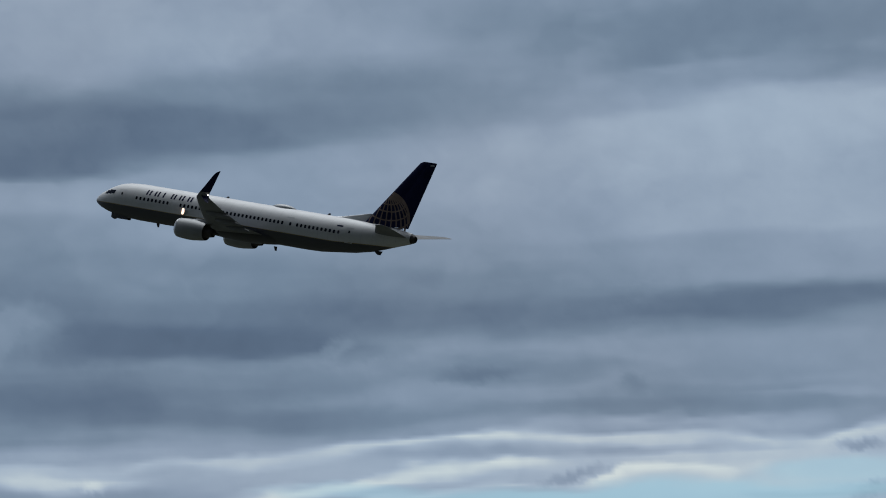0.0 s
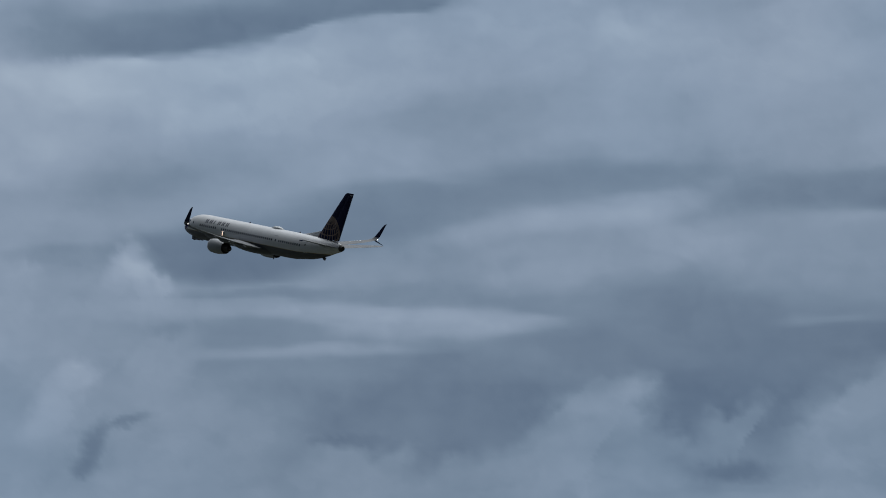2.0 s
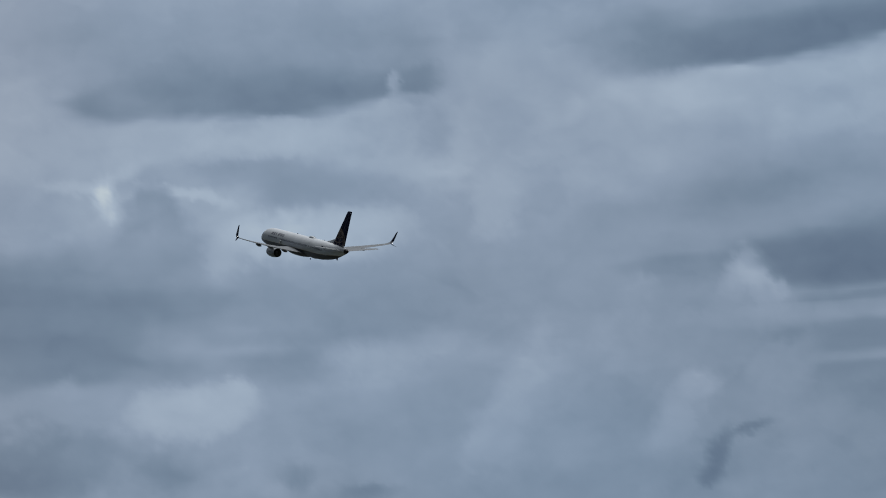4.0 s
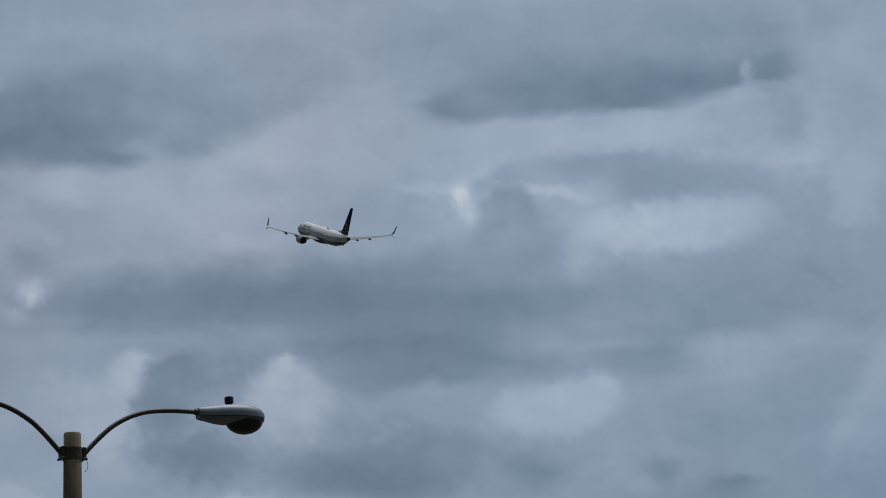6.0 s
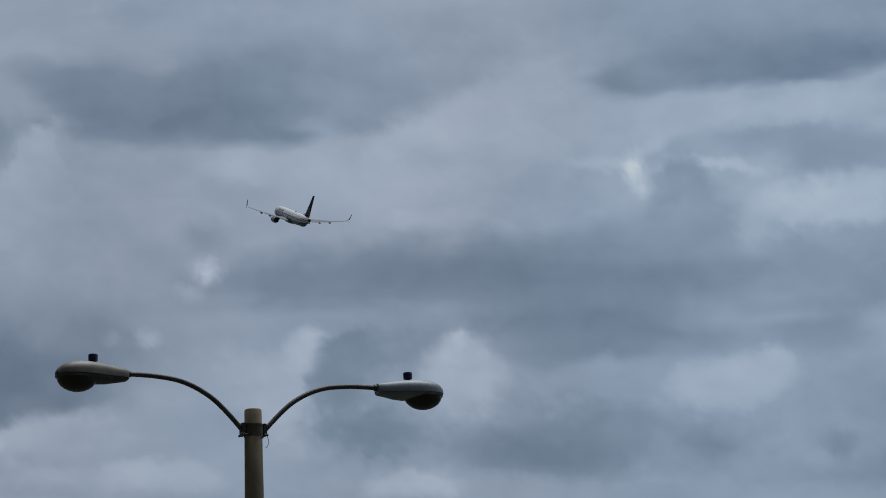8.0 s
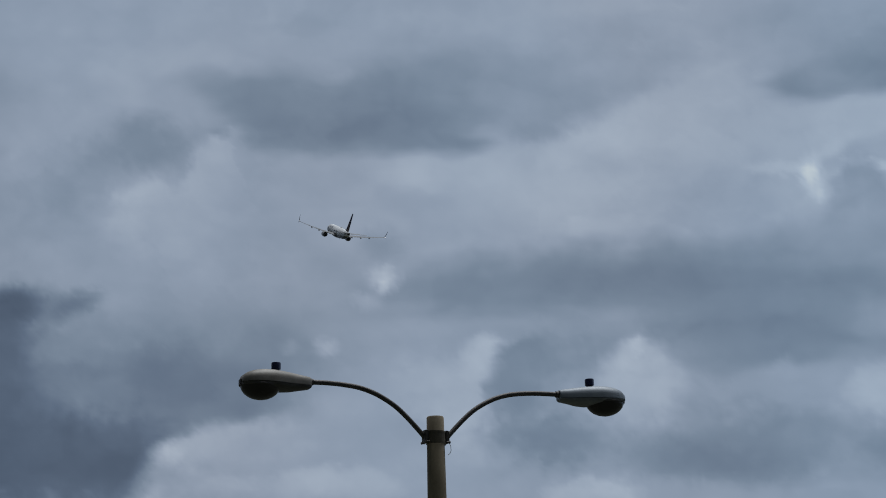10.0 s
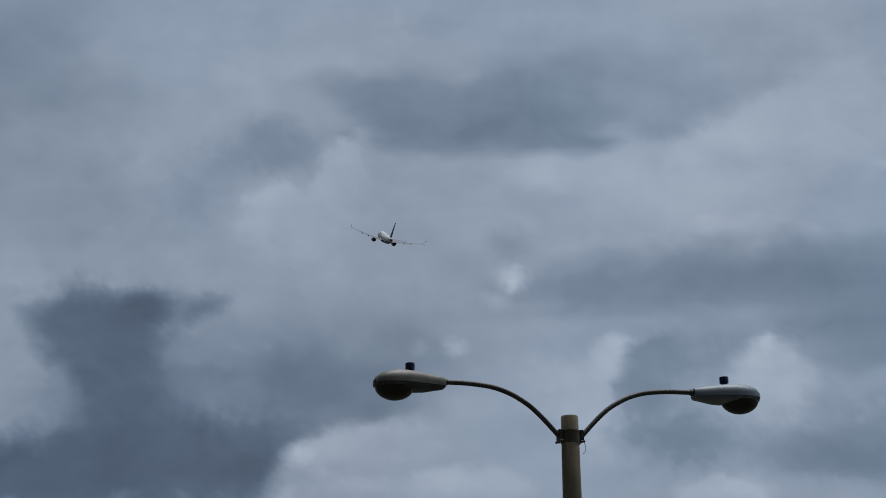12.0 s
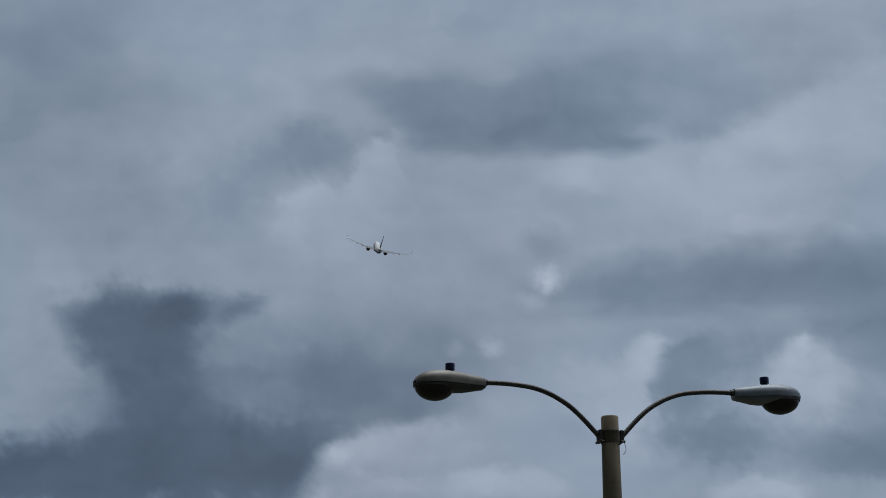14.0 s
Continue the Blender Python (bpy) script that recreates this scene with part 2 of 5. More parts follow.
def cloud_deck(az, el):
    deck = CloudDeck(az, el)
    band, veil, billow, tower, gap, ridge, streak = deck.band, deck.veil, deck.billow, deck.tower, deck.gap, deck.ridge, deck.streak
    veil(46.19, 13.87, 17.70, 5.73, -2, 0.57, 0.85, 0.85)
    veil(-0.95, 14.58, 11.84, 5.73, -2, 0.61, 0.85, 0.85)
    veil(10.66, 14.50, 10.65, 5.73, -2, 0.58, 0.85, 0.85)
    veil(-8.84, 15.22, 10.69, 5.16, -2, 0.60, 0.85, 0.85)
    veil(25.69, 9.86, 15.12, 2.64, -2, 0.47, 0.85, 0.85)
    veil(-15.50, 15.87, 8.34, 4.58, -2, 0.58, 0.85, 0.85)
    veil(24.66, 15.04, 10.68, 2.98, -2, 0.57, 0.85, 0.85)
    veil(-1.11, 10.00, 10.47, 2.29, -2, 0.58, 0.85, 0.85)
    veil(7.57, 17.85, 8.43, 1.26, -2, 0.62, 0.85, 0.85)
    veil(21.58, 15.92, 7.39, 1.15, 1, 0.60, 0.85, 0.85)
    veil(10.03, 11.42, 4.68, 1.72, 13, 0.58, 0.85, 0.85)
    veil(22.31, 16.34, 7.16, 1.03, 0, 0.59, 0.85, 0.85)
    veil(5.62, 15.64, 4.76, 1.38, 3, 0.64, 0.85, 0.85)
    veil(35.58, 16.43, 5.73, 1.15, 0, 0.61, 0.85, 0.85)
    veil(20.21, 16.21, 4.53, 1.38, 6, 0.61, 0.85, 0.85)
    veil(51.23, 13.75, 4.95, 1.15, 4, 0.67, 0.85, 0.85)
    veil(52.30, 12.10, 4.22, 1.26, 1, 0.64, 0.85, 0.85)
    veil(3.41, 14.79, 3.08, 1.72, -2, 0.63, 0.85, 0.85)
    veil(26.27, 9.62, 6.04, 0.80, -2, 0.43, 0.85, 0.85)
    veil(40.92, 16.16, 5.37, 0.92, -2, 0.60, 0.85, 0.85)
    veil(32.41, 16.21, 3.82, 1.26, -2, 0.61, 0.85, 0.85)
    veil(27.05, 15.55, 5.95, 0.80, 1, 0.58, 0.85, 0.85)
    veil(14.23, 9.75, 3.49, 1.26, -2, 0.56, 0.85, 0.85)
    veil(51.00, 16.04, 5.01, 0.80, -2, 0.48, 0.85, 0.85)
    veil(-4.20, 17.28, 3.84, 1.03, -2, 0.62, 0.85, 0.85)
    veil(4.75, 11.01, 3.74, 0.92, 6, 0.60, 0.85, 0.85)
    veil(-3.47, 14.57, 3.79, 0.92, 6, 0.62, 0.85, 0.85)
    veil(-12.02, 17.43, 3.12, 1.03, -2, 0.61, 0.85, 0.85)
    veil(-3.54, 15.22, 3.33, 0.92, 4, 0.64, 0.85, 0.85)
    veil(-11.55, 11.16, 2.34, 1.26, -2, 0.45, 0.85, 0.85)
    veil(-2.90, 15.47, 3.09, 0.80, 4, 0.63, 0.85, 0.85)
    veil(24.64, 14.13, 3.54, 0.69, 2, 0.53, 0.85, 0.85)
    veil(1.70, 18.08, 3.62, 0.69, -2, 0.61, 0.85, 0.85)
    veil(0.36, 17.85, 3.61, 0.69, -2, 0.60, 0.85, 0.85)
    veil(-1.60, 12.99, 4.59, 0.53, 4, 0.49, 0.85, 0.85)
    veil(25.36, 12.92, 4.11, 0.57, 2, 0.58, 0.85, 0.85)
    veil(-4.00, 17.35, 3.00, 0.80, -2, 0.60, 0.85, 0.85)
    veil(-16.39, 15.82, 1.07, 1.95, -12, 0.55, 0.85, 0.85)
    veil(13.29, 16.46, 3.58, 0.57, 3, 0.65, 0.85, 0.85)
    veil(16.66, 16.39, 2.99, 0.69, 6, 0.64, 0.85, 0.85)
    veil(7.14, 12.14, 2.93, 0.69, -2, 0.55, 0.85, 0.85)
    veil(0.48, 12.51, 3.52, 0.57, 0, 0.55, 0.85, 0.85)
    veil(-17.28, 17.56, 1.44, 1.38, -2, 0.53, 0.85, 0.85)
    veil(6.37, 12.74, 3.05, 0.57, 3, 0.56, 0.85, 0.85)
    veil(-13.58, 13.56, 2.95, 0.57, 8, 0.58, 0.85, 0.85)
    veil(-5.37, 16.82, 2.39, 0.69, -2, 0.56, 0.85, 0.85)
    veil(-1.03, 16.49, 2.03, 0.80, -2, 0.62, 0.85, 0.85)
    veil(-0.66, 16.06, 1.91, 0.80, 8, 0.63, 0.85, 0.85)
    veil(-6.40, 17.21, 3.12, 0.46, -5, 0.55, 0.85, 0.85)
    veil(-7.92, 16.48, 2.39, 0.57, -5, 0.49, 0.85, 0.85)
    veil(-8.23, 16.34, 2.75, 0.48, -6, 0.49, 0.85, 0.85)
    veil(-5.61, 12.83, 2.94, 0.44, 3, 0.51, 0.85, 0.85)
    veil(-0.58, 11.70, 2.34, 0.50, 4, 0.49, 0.85, 0.85)
    veil(13.57, 16.78, 2.15, 0.52, 6, 0.68, 0.85, 0.85)
    veil(41.12, 12.12, 2.34, 0.46, -2, 0.61, 0.85, 0.85)
    veil(0.47, 9.22, 2.55, 0.40, -2, 0.50, 0.85, 0.85)
    veil(4.74, 15.08, 2.73, 0.37, -2, 0.57, 0.85, 0.85)
    veil(-0.67, 11.38, 2.69, 0.37, -2, 0.53, 0.85, 0.85)
    veil(33.80, 10.22, 1.28, 0.69, -2, 0.44, 0.85, 0.85)
    veil(-7.42, 8.90, 1.86, 0.46, -2, 0.60, 0.85, 0.85)
    veil(-8.26, 10.05, 1.40, 0.57, -2, 0.60, 0.85, 0.85)
    veil(7.45, 11.34, 1.99, 0.40, 2, 0.61, 0.85, 0.85)
    veil(12.58, 17.46, 1.44, 0.52, -2, 0.50, 0.85, 0.85)
    veil(-8.94, 16.23, 1.43, 0.46, -2, 0.49, 0.85, 0.85)
    veil(-6.23, 16.96, 1.80, 0.34, -2, 0.53, 0.85, 0.85)
    veil(-3.97, 11.57, 1.17, 0.46, -2, 0.55, 0.85, 0.85)
    veil(5.94, 11.51, 1.40, 0.34, 4, 0.54, 0.85, 0.85)
    band(52.71, 15.14, 2.37, 0.29, 0, 0.50, 0.80, 0.85)
    band(37.38, 14.36, 3.79, 0.57, -5, 0.43, 0.80, 0.85)
    band(42.91, 14.99, 3.91, 0.57, 2, 0.50, 0.80, 0.85)
    band(50.36, 15.05, 2.97, 0.23, 0, 0.58, 0.80, 0.85)
    band(47.33, 12.91, 4.11, 0.63, 1, 0.61, 0.80, 0.85)
    band(45.22, 13.33, 1.77, 0.46, -2, 0.62, 0.80, 0.85)
    band(36.80, 12.99, 2.00, 0.32, -2, 0.56, 0.80, 0.85)
    band(43.76, 11.31, 7.01, 0.46, -2, 0.51, 0.80, 0.85)
    band(47.27, 11.54, 4.68, 0.29, 0, 0.56, 0.80, 0.85)
    band(44.31, 10.37, 8.74, 0.48, -1, 0.45, 0.80, 0.85)
    band(51.28, 10.45, 3.73, 0.34, 1, 0.45, 0.80, 0.85)
    band(39.43, 9.99, 3.72, 0.32, -2, 0.42, 0.80, 0.85)
    billow(36.11, 10.50, 0.64, 0.48, -2, 0.55, 0.50, 0.85)
    band(43.69, 8.90, 9.28, 0.69, 0, 0.55, 0.80, 0.85)
    band(50.06, 9.13, 5.22, 0.57, 0, 0.58, 0.80, 0.85)
    band(51.90, 11.21, 3.50, 0.46, 1, 0.58, 0.80, 0.85)
    billow(43.02, 9.66, 0.70, 0.21, 18, 0.51, 0.60, 0.85)
    band(39.07, 8.43, 3.48, 0.25, -2, 0.46, 0.80, 0.85)
    band(50.03, 8.34, 4.05, 0.25, 0, 0.51, 0.80, 0.85)
    band(46.02, 9.23, 2.32, 0.21, -2, 0.50, 0.80, 0.85)
    band(50.63, 9.00, 2.32, 0.21, 1, 0.55, 0.80, 0.85)
    gap(49.71, 6.58, 4.61, 0.30, -1, 0.75, 0.50, 1.00)
    gap(52.58, 7.00, 1.62, 0.14, 0, 0.50, 0.50, 1.00)
    gap(42.95, 6.85, 2.08, 0.14, -1, 0.50, 0.50, 1.00)
    band(36.17, 14.04, 8.86, 0.41, 2, 0.45, 0.80, 0.85)
    band(39.07, 13.01, 5.65, 0.39, 2, 0.60, 0.80, 0.85)
    band(37.77, 9.92, 3.72, 0.34, -2, 0.42, 0.80, 0.85)
    band(36.57, 8.88, 3.48, 0.52, -2, 0.45, 0.80, 0.85)
    band(40.04, 8.97, 3.48, 0.29, 1, 0.50, 0.80, 0.85)
    tower(35.80, 9.99, 1.28, 0.52, 6, 0.52, 0.40, 0.90)
    tower(35.93, 10.38, 0.70, 0.46, -2, 0.54, 0.30, 0.90)
    tower(36.51, 10.31, 0.58, 0.40, -2, 0.53, 0.40, 0.90)
    # heaps, shelves and lit rims, from far to near
    band(42.05, 13.51, 2.60, 0.32, 1.29, 0.584, 0.90, 0.60)
    band(39.13, 14.44, 3.54, 0.32, 0.29, 0.468, 0.90, 0.70)
    band(37.03, 14.01, 1.89, 0.30, 0.29, 0.468, 0.90, 0.60)
    band(50.29, 13.74, 3.19, 0.52, 0.29, 0.634, 0.90, 0.75)
    streak(0.656, 1.15, 0.10, 0.75, 47.38, 14.16, 49.74, 14.40, 51.51, 14.58, 54.04, 14.60, 56.13, 14.55)
    band(50.90, 14.22, 1.89, 0.21, 0.29, 0.660, 0.90, 0.60)
    band(49.54, 15.15, 1.42, 0.09, 0.29, 0.571, 0.80, 0.60)
    band(51.28, 10.44, 3.19, 0.23, 0.29, 0.442, 0.90, 0.80)
    band(49.54, 10.27, 1.65, 0.13, -0.71, 0.433, 0.80, 0.70)
    band(39.43, 9.88, 2.60, 0.19, -4.71, 0.419, 0.90, 0.80)
    band(37.02, 8.85, 2.12, 0.25, -1.71, 0.442, 0.90, 0.70)
    band(51.80, 9.33, 2.12, 0.30, 0.29, 0.562, 0.90, 0.70)
    band(40.11, 9.09, 1.18, 0.10, -1.71, 0.540, 0.80, 0.70)
    band(50.04, 8.68, 2.36, 0.18, -1.71, 0.509, 0.90, 0.60)
    band(52.66, 8.53, 1.65, 0.08, -1.71, 0.589, 0.70, 0.70)
    band(47.73, 8.48, 2.12, 0.16, -1.71, 0.482, 0.90, 0.60)
    billow(42.56, 9.86, 0.31, 0.10, 8.29, 0.540, 0.80, 0.70)
    billow(45.38, 9.16, 0.77, 0.14, 2.29, 0.437, 0.90, 0.75)
    billow(48.55, 8.85, 0.31, 0.18, -31.71, 0.482, 0.90, 0.60)
    band(43.68, 8.38, 2.36, 0.16, -0.71, 0.482, 0.90, 0.60)
    band(43.65, 7.36, 10.62, 0.50, -1.71, 0.629, 0.90, 0.85)
    band(51.66, 6.90, 5.31, 0.64, -1.71, 0.732, 0.90, 0.85)
    band(41.35, 7.19, 4.13, 0.34, -1.71, 0.651, 0.90, 0.60)
    gap(48.80, 6.63, 5.31, 0.14, -0.71, 0.821, 0.70, 1.00)
    gap(52.79, 6.91, 1.77, 0.25, 0.29, 0.598, 0.80, 1.00)
    streak(0.598, 0.46, 0.09, 0.70, 35.66, 7.58, 37.36, 7.63, 39.41, 7.74, 41.13, 7.82, 42.51, 7.88)
    streak(0.750, 0.39, 0.06, 0.90, 41.13, 7.70, 42.51, 7.83, 43.90, 7.91, 45.28, 7.96, 46.67, 7.96, 48.51, 7.83, 49.88, 7.70)
    streak(0.723, 0.34, 0.06, 0.85, 47.70, 7.80, 49.43, 7.86, 51.03, 7.80, 52.05, 7.70)
    streak(0.750, 0.63, 0.07, 0.85, 51.25, 7.66, 52.85, 7.84, 53.98, 7.90, 55.67, 7.92)
    streak(0.714, 0.37, 0.06, 0.85, 39.52, 7.49, 41.01, 7.66, 42.05, 7.74, 43.55, 7.81)
    streak(0.776, 0.34, 0.05, 0.92, 39.40, 6.78, 41.11, 6.98, 42.49, 7.04, 43.65, 7.16, 44.57, 7.32, 45.73, 7.40, 47.23, 7.44)
    streak(0.776, 0.30, 0.05, 0.90, 46.86, 6.95, 47.78, 7.06, 48.59, 7.21, 50.42, 7.18, 50.99, 7.09)
    streak(0.687, 0.34, 0.06, 0.80, 50.53, 6.95, 52.24, 7.16, 53.94, 7.19)
    streak(0.705, 0.27, 0.05, 0.80, 36.79, 7.30, 38.49, 7.46, 40.21, 7.52, 41.58, 7.56)
    streak(0.723, 0.23, 0.05, 0.80, 42.72, 6.76, 44.33, 6.85, 45.94, 6.98, 47.09, 7.01)
    streak(0.705, 0.21, 0.05, 0.80, 48.84, 7.47, 50.33, 7.53, 51.92, 7.43)
    streak(0.651, 0.34, 0.07, 0.70, 45.98, 8.20, 48.29, 8.20, 50.58, 8.06, 52.30, 8.12)
    band(36.56, 7.19, 2.01, 0.27, -1.71, 0.750, 0.80, 0.85)
    billow(37.52, 7.06, 0.21, 0.13, -1.71, 0.759, 0.90, 0.85)
    band(38.49, 7.32, 1.42, 0.10, 0.29, 0.598, 0.80, 0.60)
    billow(47.32, 7.05, 0.65, 0.11, 12.29, 0.567, 0.80, 0.85)
    band(48.38, 7.52, 1.77, 0.09, 0.29, 0.584, 0.80, 0.70)
    band(45.73, 7.58, 1.77, 0.10, -0.71, 0.580, 0.80, 0.70)
    billow(53.11, 7.44, 0.47, 0.11, -1.71, 0.562, 0.80, 0.80)
    billow(53.28, 6.53, 0.50, 0.14, 2.29, 0.509, 0.80, 0.85)
    band(51.98, 6.49, 0.71, 0.08, -1.71, 0.535, 0.80, 0.80)
    band(46.51, 6.78, 1.06, 0.07, 0.29, 0.616, 0.80, 0.70)
    veil(38.94, 16.26, 3.07, 0.63, -1.67, 0.602, 0.90, 0.60)
    band(39.87, 9.88, 2.24, 0.23, -1.67, 0.424, 0.80, 0.80)
    band(38.87, 14.44, 2.60, 0.23, 0.33, 0.455, 0.90, 0.60)
    billow(42.47, 9.72, 0.47, 0.11, 23.33, 0.535, 0.80, 0.80)
    billow(43.79, 9.66, 0.47, 0.14, 3.33, 0.517, 0.80, 0.60)
    band(37.76, 9.20, 2.36, 0.10, -0.67, 0.500, 0.80, 0.60)
    band(40.39, 8.43, 2.36, 0.14, -0.67, 0.482, 0.90, 0.60)
    band(36.10, 7.71, 2.36, 0.11, -0.67, 0.620, 0.80, 0.70)
    band(35.63, 7.37, 3.07, 0.13, -0.67, 0.678, 0.80, 0.75)
    band(33.12, 8.17, 1.42, 0.09, -0.67, 0.544, 0.80, 0.60)
    veil(32.65, 16.22, 2.95, 0.69, -1.63, 0.580, 0.90, 0.70)
    veil(36.80, 16.67, 2.36, 0.69, -1.63, 0.598, 0.90, 0.70)
    veil(21.37, 15.76, 2.36, 1.03, -1.63, 0.535, 0.90, 0.60)
    band(34.29, 13.58, 4.13, 0.29, -0.63, 0.437, 0.80, 0.85)
    band(37.22, 14.04, 1.89, 0.29, -0.63, 0.459, 0.80, 0.70)
    band(31.13, 13.94, 1.77, 0.29, -0.63, 0.464, 0.80, 0.70)
    band(29.25, 14.06, 1.77, 0.34, -1.63, 0.495, 0.90, 0.60)
    streak(0.437, 1.03, 0.11, 0.80, 39.48, 13.34, 37.87, 13.32, 34.85, 13.26, 32.51, 13.26, 29.58, 13.39)
    band(34.83, 12.75, 3.54, 0.30, -0.63, 0.580, 0.80, 0.80)
    band(31.33, 12.96, 2.36, 0.21, -1.63, 0.558, 0.90, 0.70)
    band(32.47, 12.23, 3.54, 0.18, -1.63, 0.535, 0.90, 0.60)
    band(21.37, 11.50, 1.77, 0.37, 0.37, 0.584, 0.80, 0.70)
    band(20.33, 12.80, 1.89, 0.34, 0.37, 0.535, 0.90, 0.50)
    band(31.83, 10.88, 4.96, 0.55, -1.63, 0.442, 0.90, 0.85)
    band(27.18, 11.54, 2.01, 0.46, -1.63, 0.473, 0.90, 0.70)
    billow(33.51, 9.67, 1.06, 0.69, -1.63, 0.442, 0.60, 0.85)
    billow(27.62, 10.44, 1.06, 0.46, -1.63, 0.468, 0.80, 0.80)
    billow(20.69, 9.06, 1.06, 0.63, -1.63, 0.451, 0.80, 0.80)
    billow(37.31, 9.95, 0.94, 0.57, -1.63, 0.446, 0.80, 0.70)
    band(28.93, 11.32, 0.89, 0.15, -1.63, 0.540, 0.80, 0.70)
    band(33.01, 11.32, 1.42, 0.09, -1.63, 0.464, 0.80, 0.60)
    veil(31.15, 8.28, 4.48, 0.69, -1.63, 0.522, 0.80, 0.80)
    veil(23.43, 8.13, 3.07, 0.57, -1.63, 0.526, 0.80, 0.80)
    ridge(0.531, 1.26, 0.10, 0.85, 20.13, 7.71, 20.64, 8.56, 21.15, 8.95, 21.60, 8.77, 22.17, 9.05)
    tower(24.24, 9.02, 1.53, 1.26, -1.63, 0.540, 0.50, 0.80)
    ridge(0.549, 3.09, 0.09, 0.88, 21.83, 8.60, 22.98, 9.44, 23.44, 9.95, 24.25, 10.37, 25.01, 10.49, 25.47, 10.35, 25.66, 9.91, 25.42, 9.35, 25.29, 8.66)
    ridge(0.535, 1.49, 0.11, 0.82, 25.44, 8.66, 25.85, 9.22, 26.32, 9.61, 26.84, 9.43, 27.49, 9.87, 27.77, 9.47, 27.70, 8.95)
    billow(28.12, 9.51, 0.53, 0.46, -1.63, 0.451, 0.60, 0.80)
    tower(30.71, 8.98, 2.36, 1.37, -1.63, 0.540, 0.50, 0.80)
    ridge(0.549, 3.32, 0.08, 0.88, 27.57, 8.27, 28.23, 9.28, 29.23, 9.83, 29.71, 10.15, 30.30, 10.54, 30.75, 10.77, 31.23, 10.47, 31.70, 10.59, 31.93, 10.08, 32.30, 9.66, 32.92, 9.33, 33.95, 9.06, 34.60, 8.38)
    billow(30.70, 10.29, 0.47, 0.29, -1.63, 0.576, 0.80, 0.60)
    billow(31.59, 10.15, 0.30, 0.25, -1.63, 0.571, 0.80, 0.60)
    billow(24.94, 10.04, 0.53, 0.34, -1.63, 0.567, 0.80, 0.60)
    billow(31.21, 10.05, 0.21, 0.16, -1.63, 0.509, 0.80, 0.60)
    tower(32.47, 10.17, 0.17, 0.34, -1.63, 0.513, 0.40, 0.85)
    billow(33.09, 10.43, 0.19, 0.11, -11.63, 0.486, 0.80, 0.80)
    ridge(0.549, 1.37, 0.13, 0.82, 34.32, 9.75, 35.16, 10.40, 35.76, 10.71, 36.24, 10.76, 36.68, 10.32, 36.62, 9.76)
    billow(26.82, 8.35, 0.83, 0.23, -1.63, 0.442, 0.60, 0.85)
    billow(28.59, 7.79, 1.18, 0.23, -1.63, 0.562, 0.80, 0.60)
    band(27.67, 7.79, 3.07, 0.10, -0.63, 0.562, 0.80, 0.60)
    band(34.56, 7.67, 2.83, 0.10, -0.63, 0.616, 0.70, 0.80)
    band(34.81, 7.97, 2.83, 0.08, -0.63, 0.509, 0.80, 0.60)
    veil(24.76, 17.22, 2.60, 0.69, -1.66, 0.598, 0.90, 0.70)
    veil(18.78, 16.38, 3.07, 0.57, 2.34, 0.598, 0.90, 0.70)
    veil(16.98, 16.09, 2.36, 0.69, 2.34, 0.602, 0.90, 0.60)
    band(18.68, 13.52, 3.07, 0.63, 4.34, 0.486, 0.80, 0.85)
    band(16.54, 12.99, 1.53, 0.46, -1.66, 0.455, 0.80, 0.85)
    band(21.65, 14.26, 3.07, 0.32, 4.34, 0.491, 0.80, 0.80)
    band(25.75, 14.32, 1.65, 0.32, 2.34, 0.500, 0.80, 0.70)
    band(23.96, 13.57, 2.71, 0.30, 3.34, 0.589, 0.80, 0.80)
    band(25.43, 12.86, 1.77, 0.40, 3.34, 0.567, 0.90, 0.60)
    band(21.01, 12.98, 1.77, 0.34, 4.34, 0.526, 0.90, 0.50)
    band(19.20, 11.79, 3.07, 0.17, -1.66, 0.584, 0.80, 0.75)
    band(21.18, 11.71, 1.77, 0.16, -1.66, 0.593, 0.90, 0.60)
    band(17.19, 11.05, 2.01, 0.19, -0.66, 0.584, 0.90, 0.75)
    band(19.17, 11.08, 1.53, 0.14, -1.66, 0.580, 0.80, 0.70)
    band(17.46, 12.22, 2.01, 0.10, -1.66, 0.500, 0.80, 0.70)
    band(21.55, 12.01, 1.77, 0.08, -1.66, 0.526, 0.80, 0.60)
    band(18.14, 11.45, 2.12, 0.10, -1.66, 0.517, 0.80, 0.60)
    band(17.41, 10.61, 2.36, 0.21, -1.66, 0.535, 0.80, 0.60)
    band(24.98, 11.18, 1.89, 0.69, 6.34, 0.477, 0.90, 0.80)
    billow(25.86, 9.78, 0.71, 0.74, -1.66, 0.446, 0.70, 0.80)
    billow(19.70, 9.65, 1.77, 0.48, -1.66, 0.468, 0.70, 0.85)
    billow(19.11, 9.22, 0.83, 0.16, -1.66, 0.442, 0.70, 0.80)
    billow(21.55, 9.64, 1.30, 0.52, -1.66, 0.473, 0.80, 0.80)
    band(22.64, 10.62, 1.65, 0.29, 1.34, 0.491, 0.80, 0.70)
    veil(16.44, 9.24, 2.01, 0.69, -1.66, 0.540, 0.90, 0.70)
    ridge(0.544, 1.26, 0.11, 0.80, 17.81, 8.52, 18.29, 8.94, 18.66, 9.14, 19.10, 9.10, 19.50, 8.86, 20.14, 9.01, 20.71, 8.82)
    billow(24.91, 10.05, 0.47, 0.23, -1.66, 0.576, 0.80, 0.60)
    billow(23.97, 9.76, 0.41, 0.21, -1.66, 0.571, 0.80, 0.60)
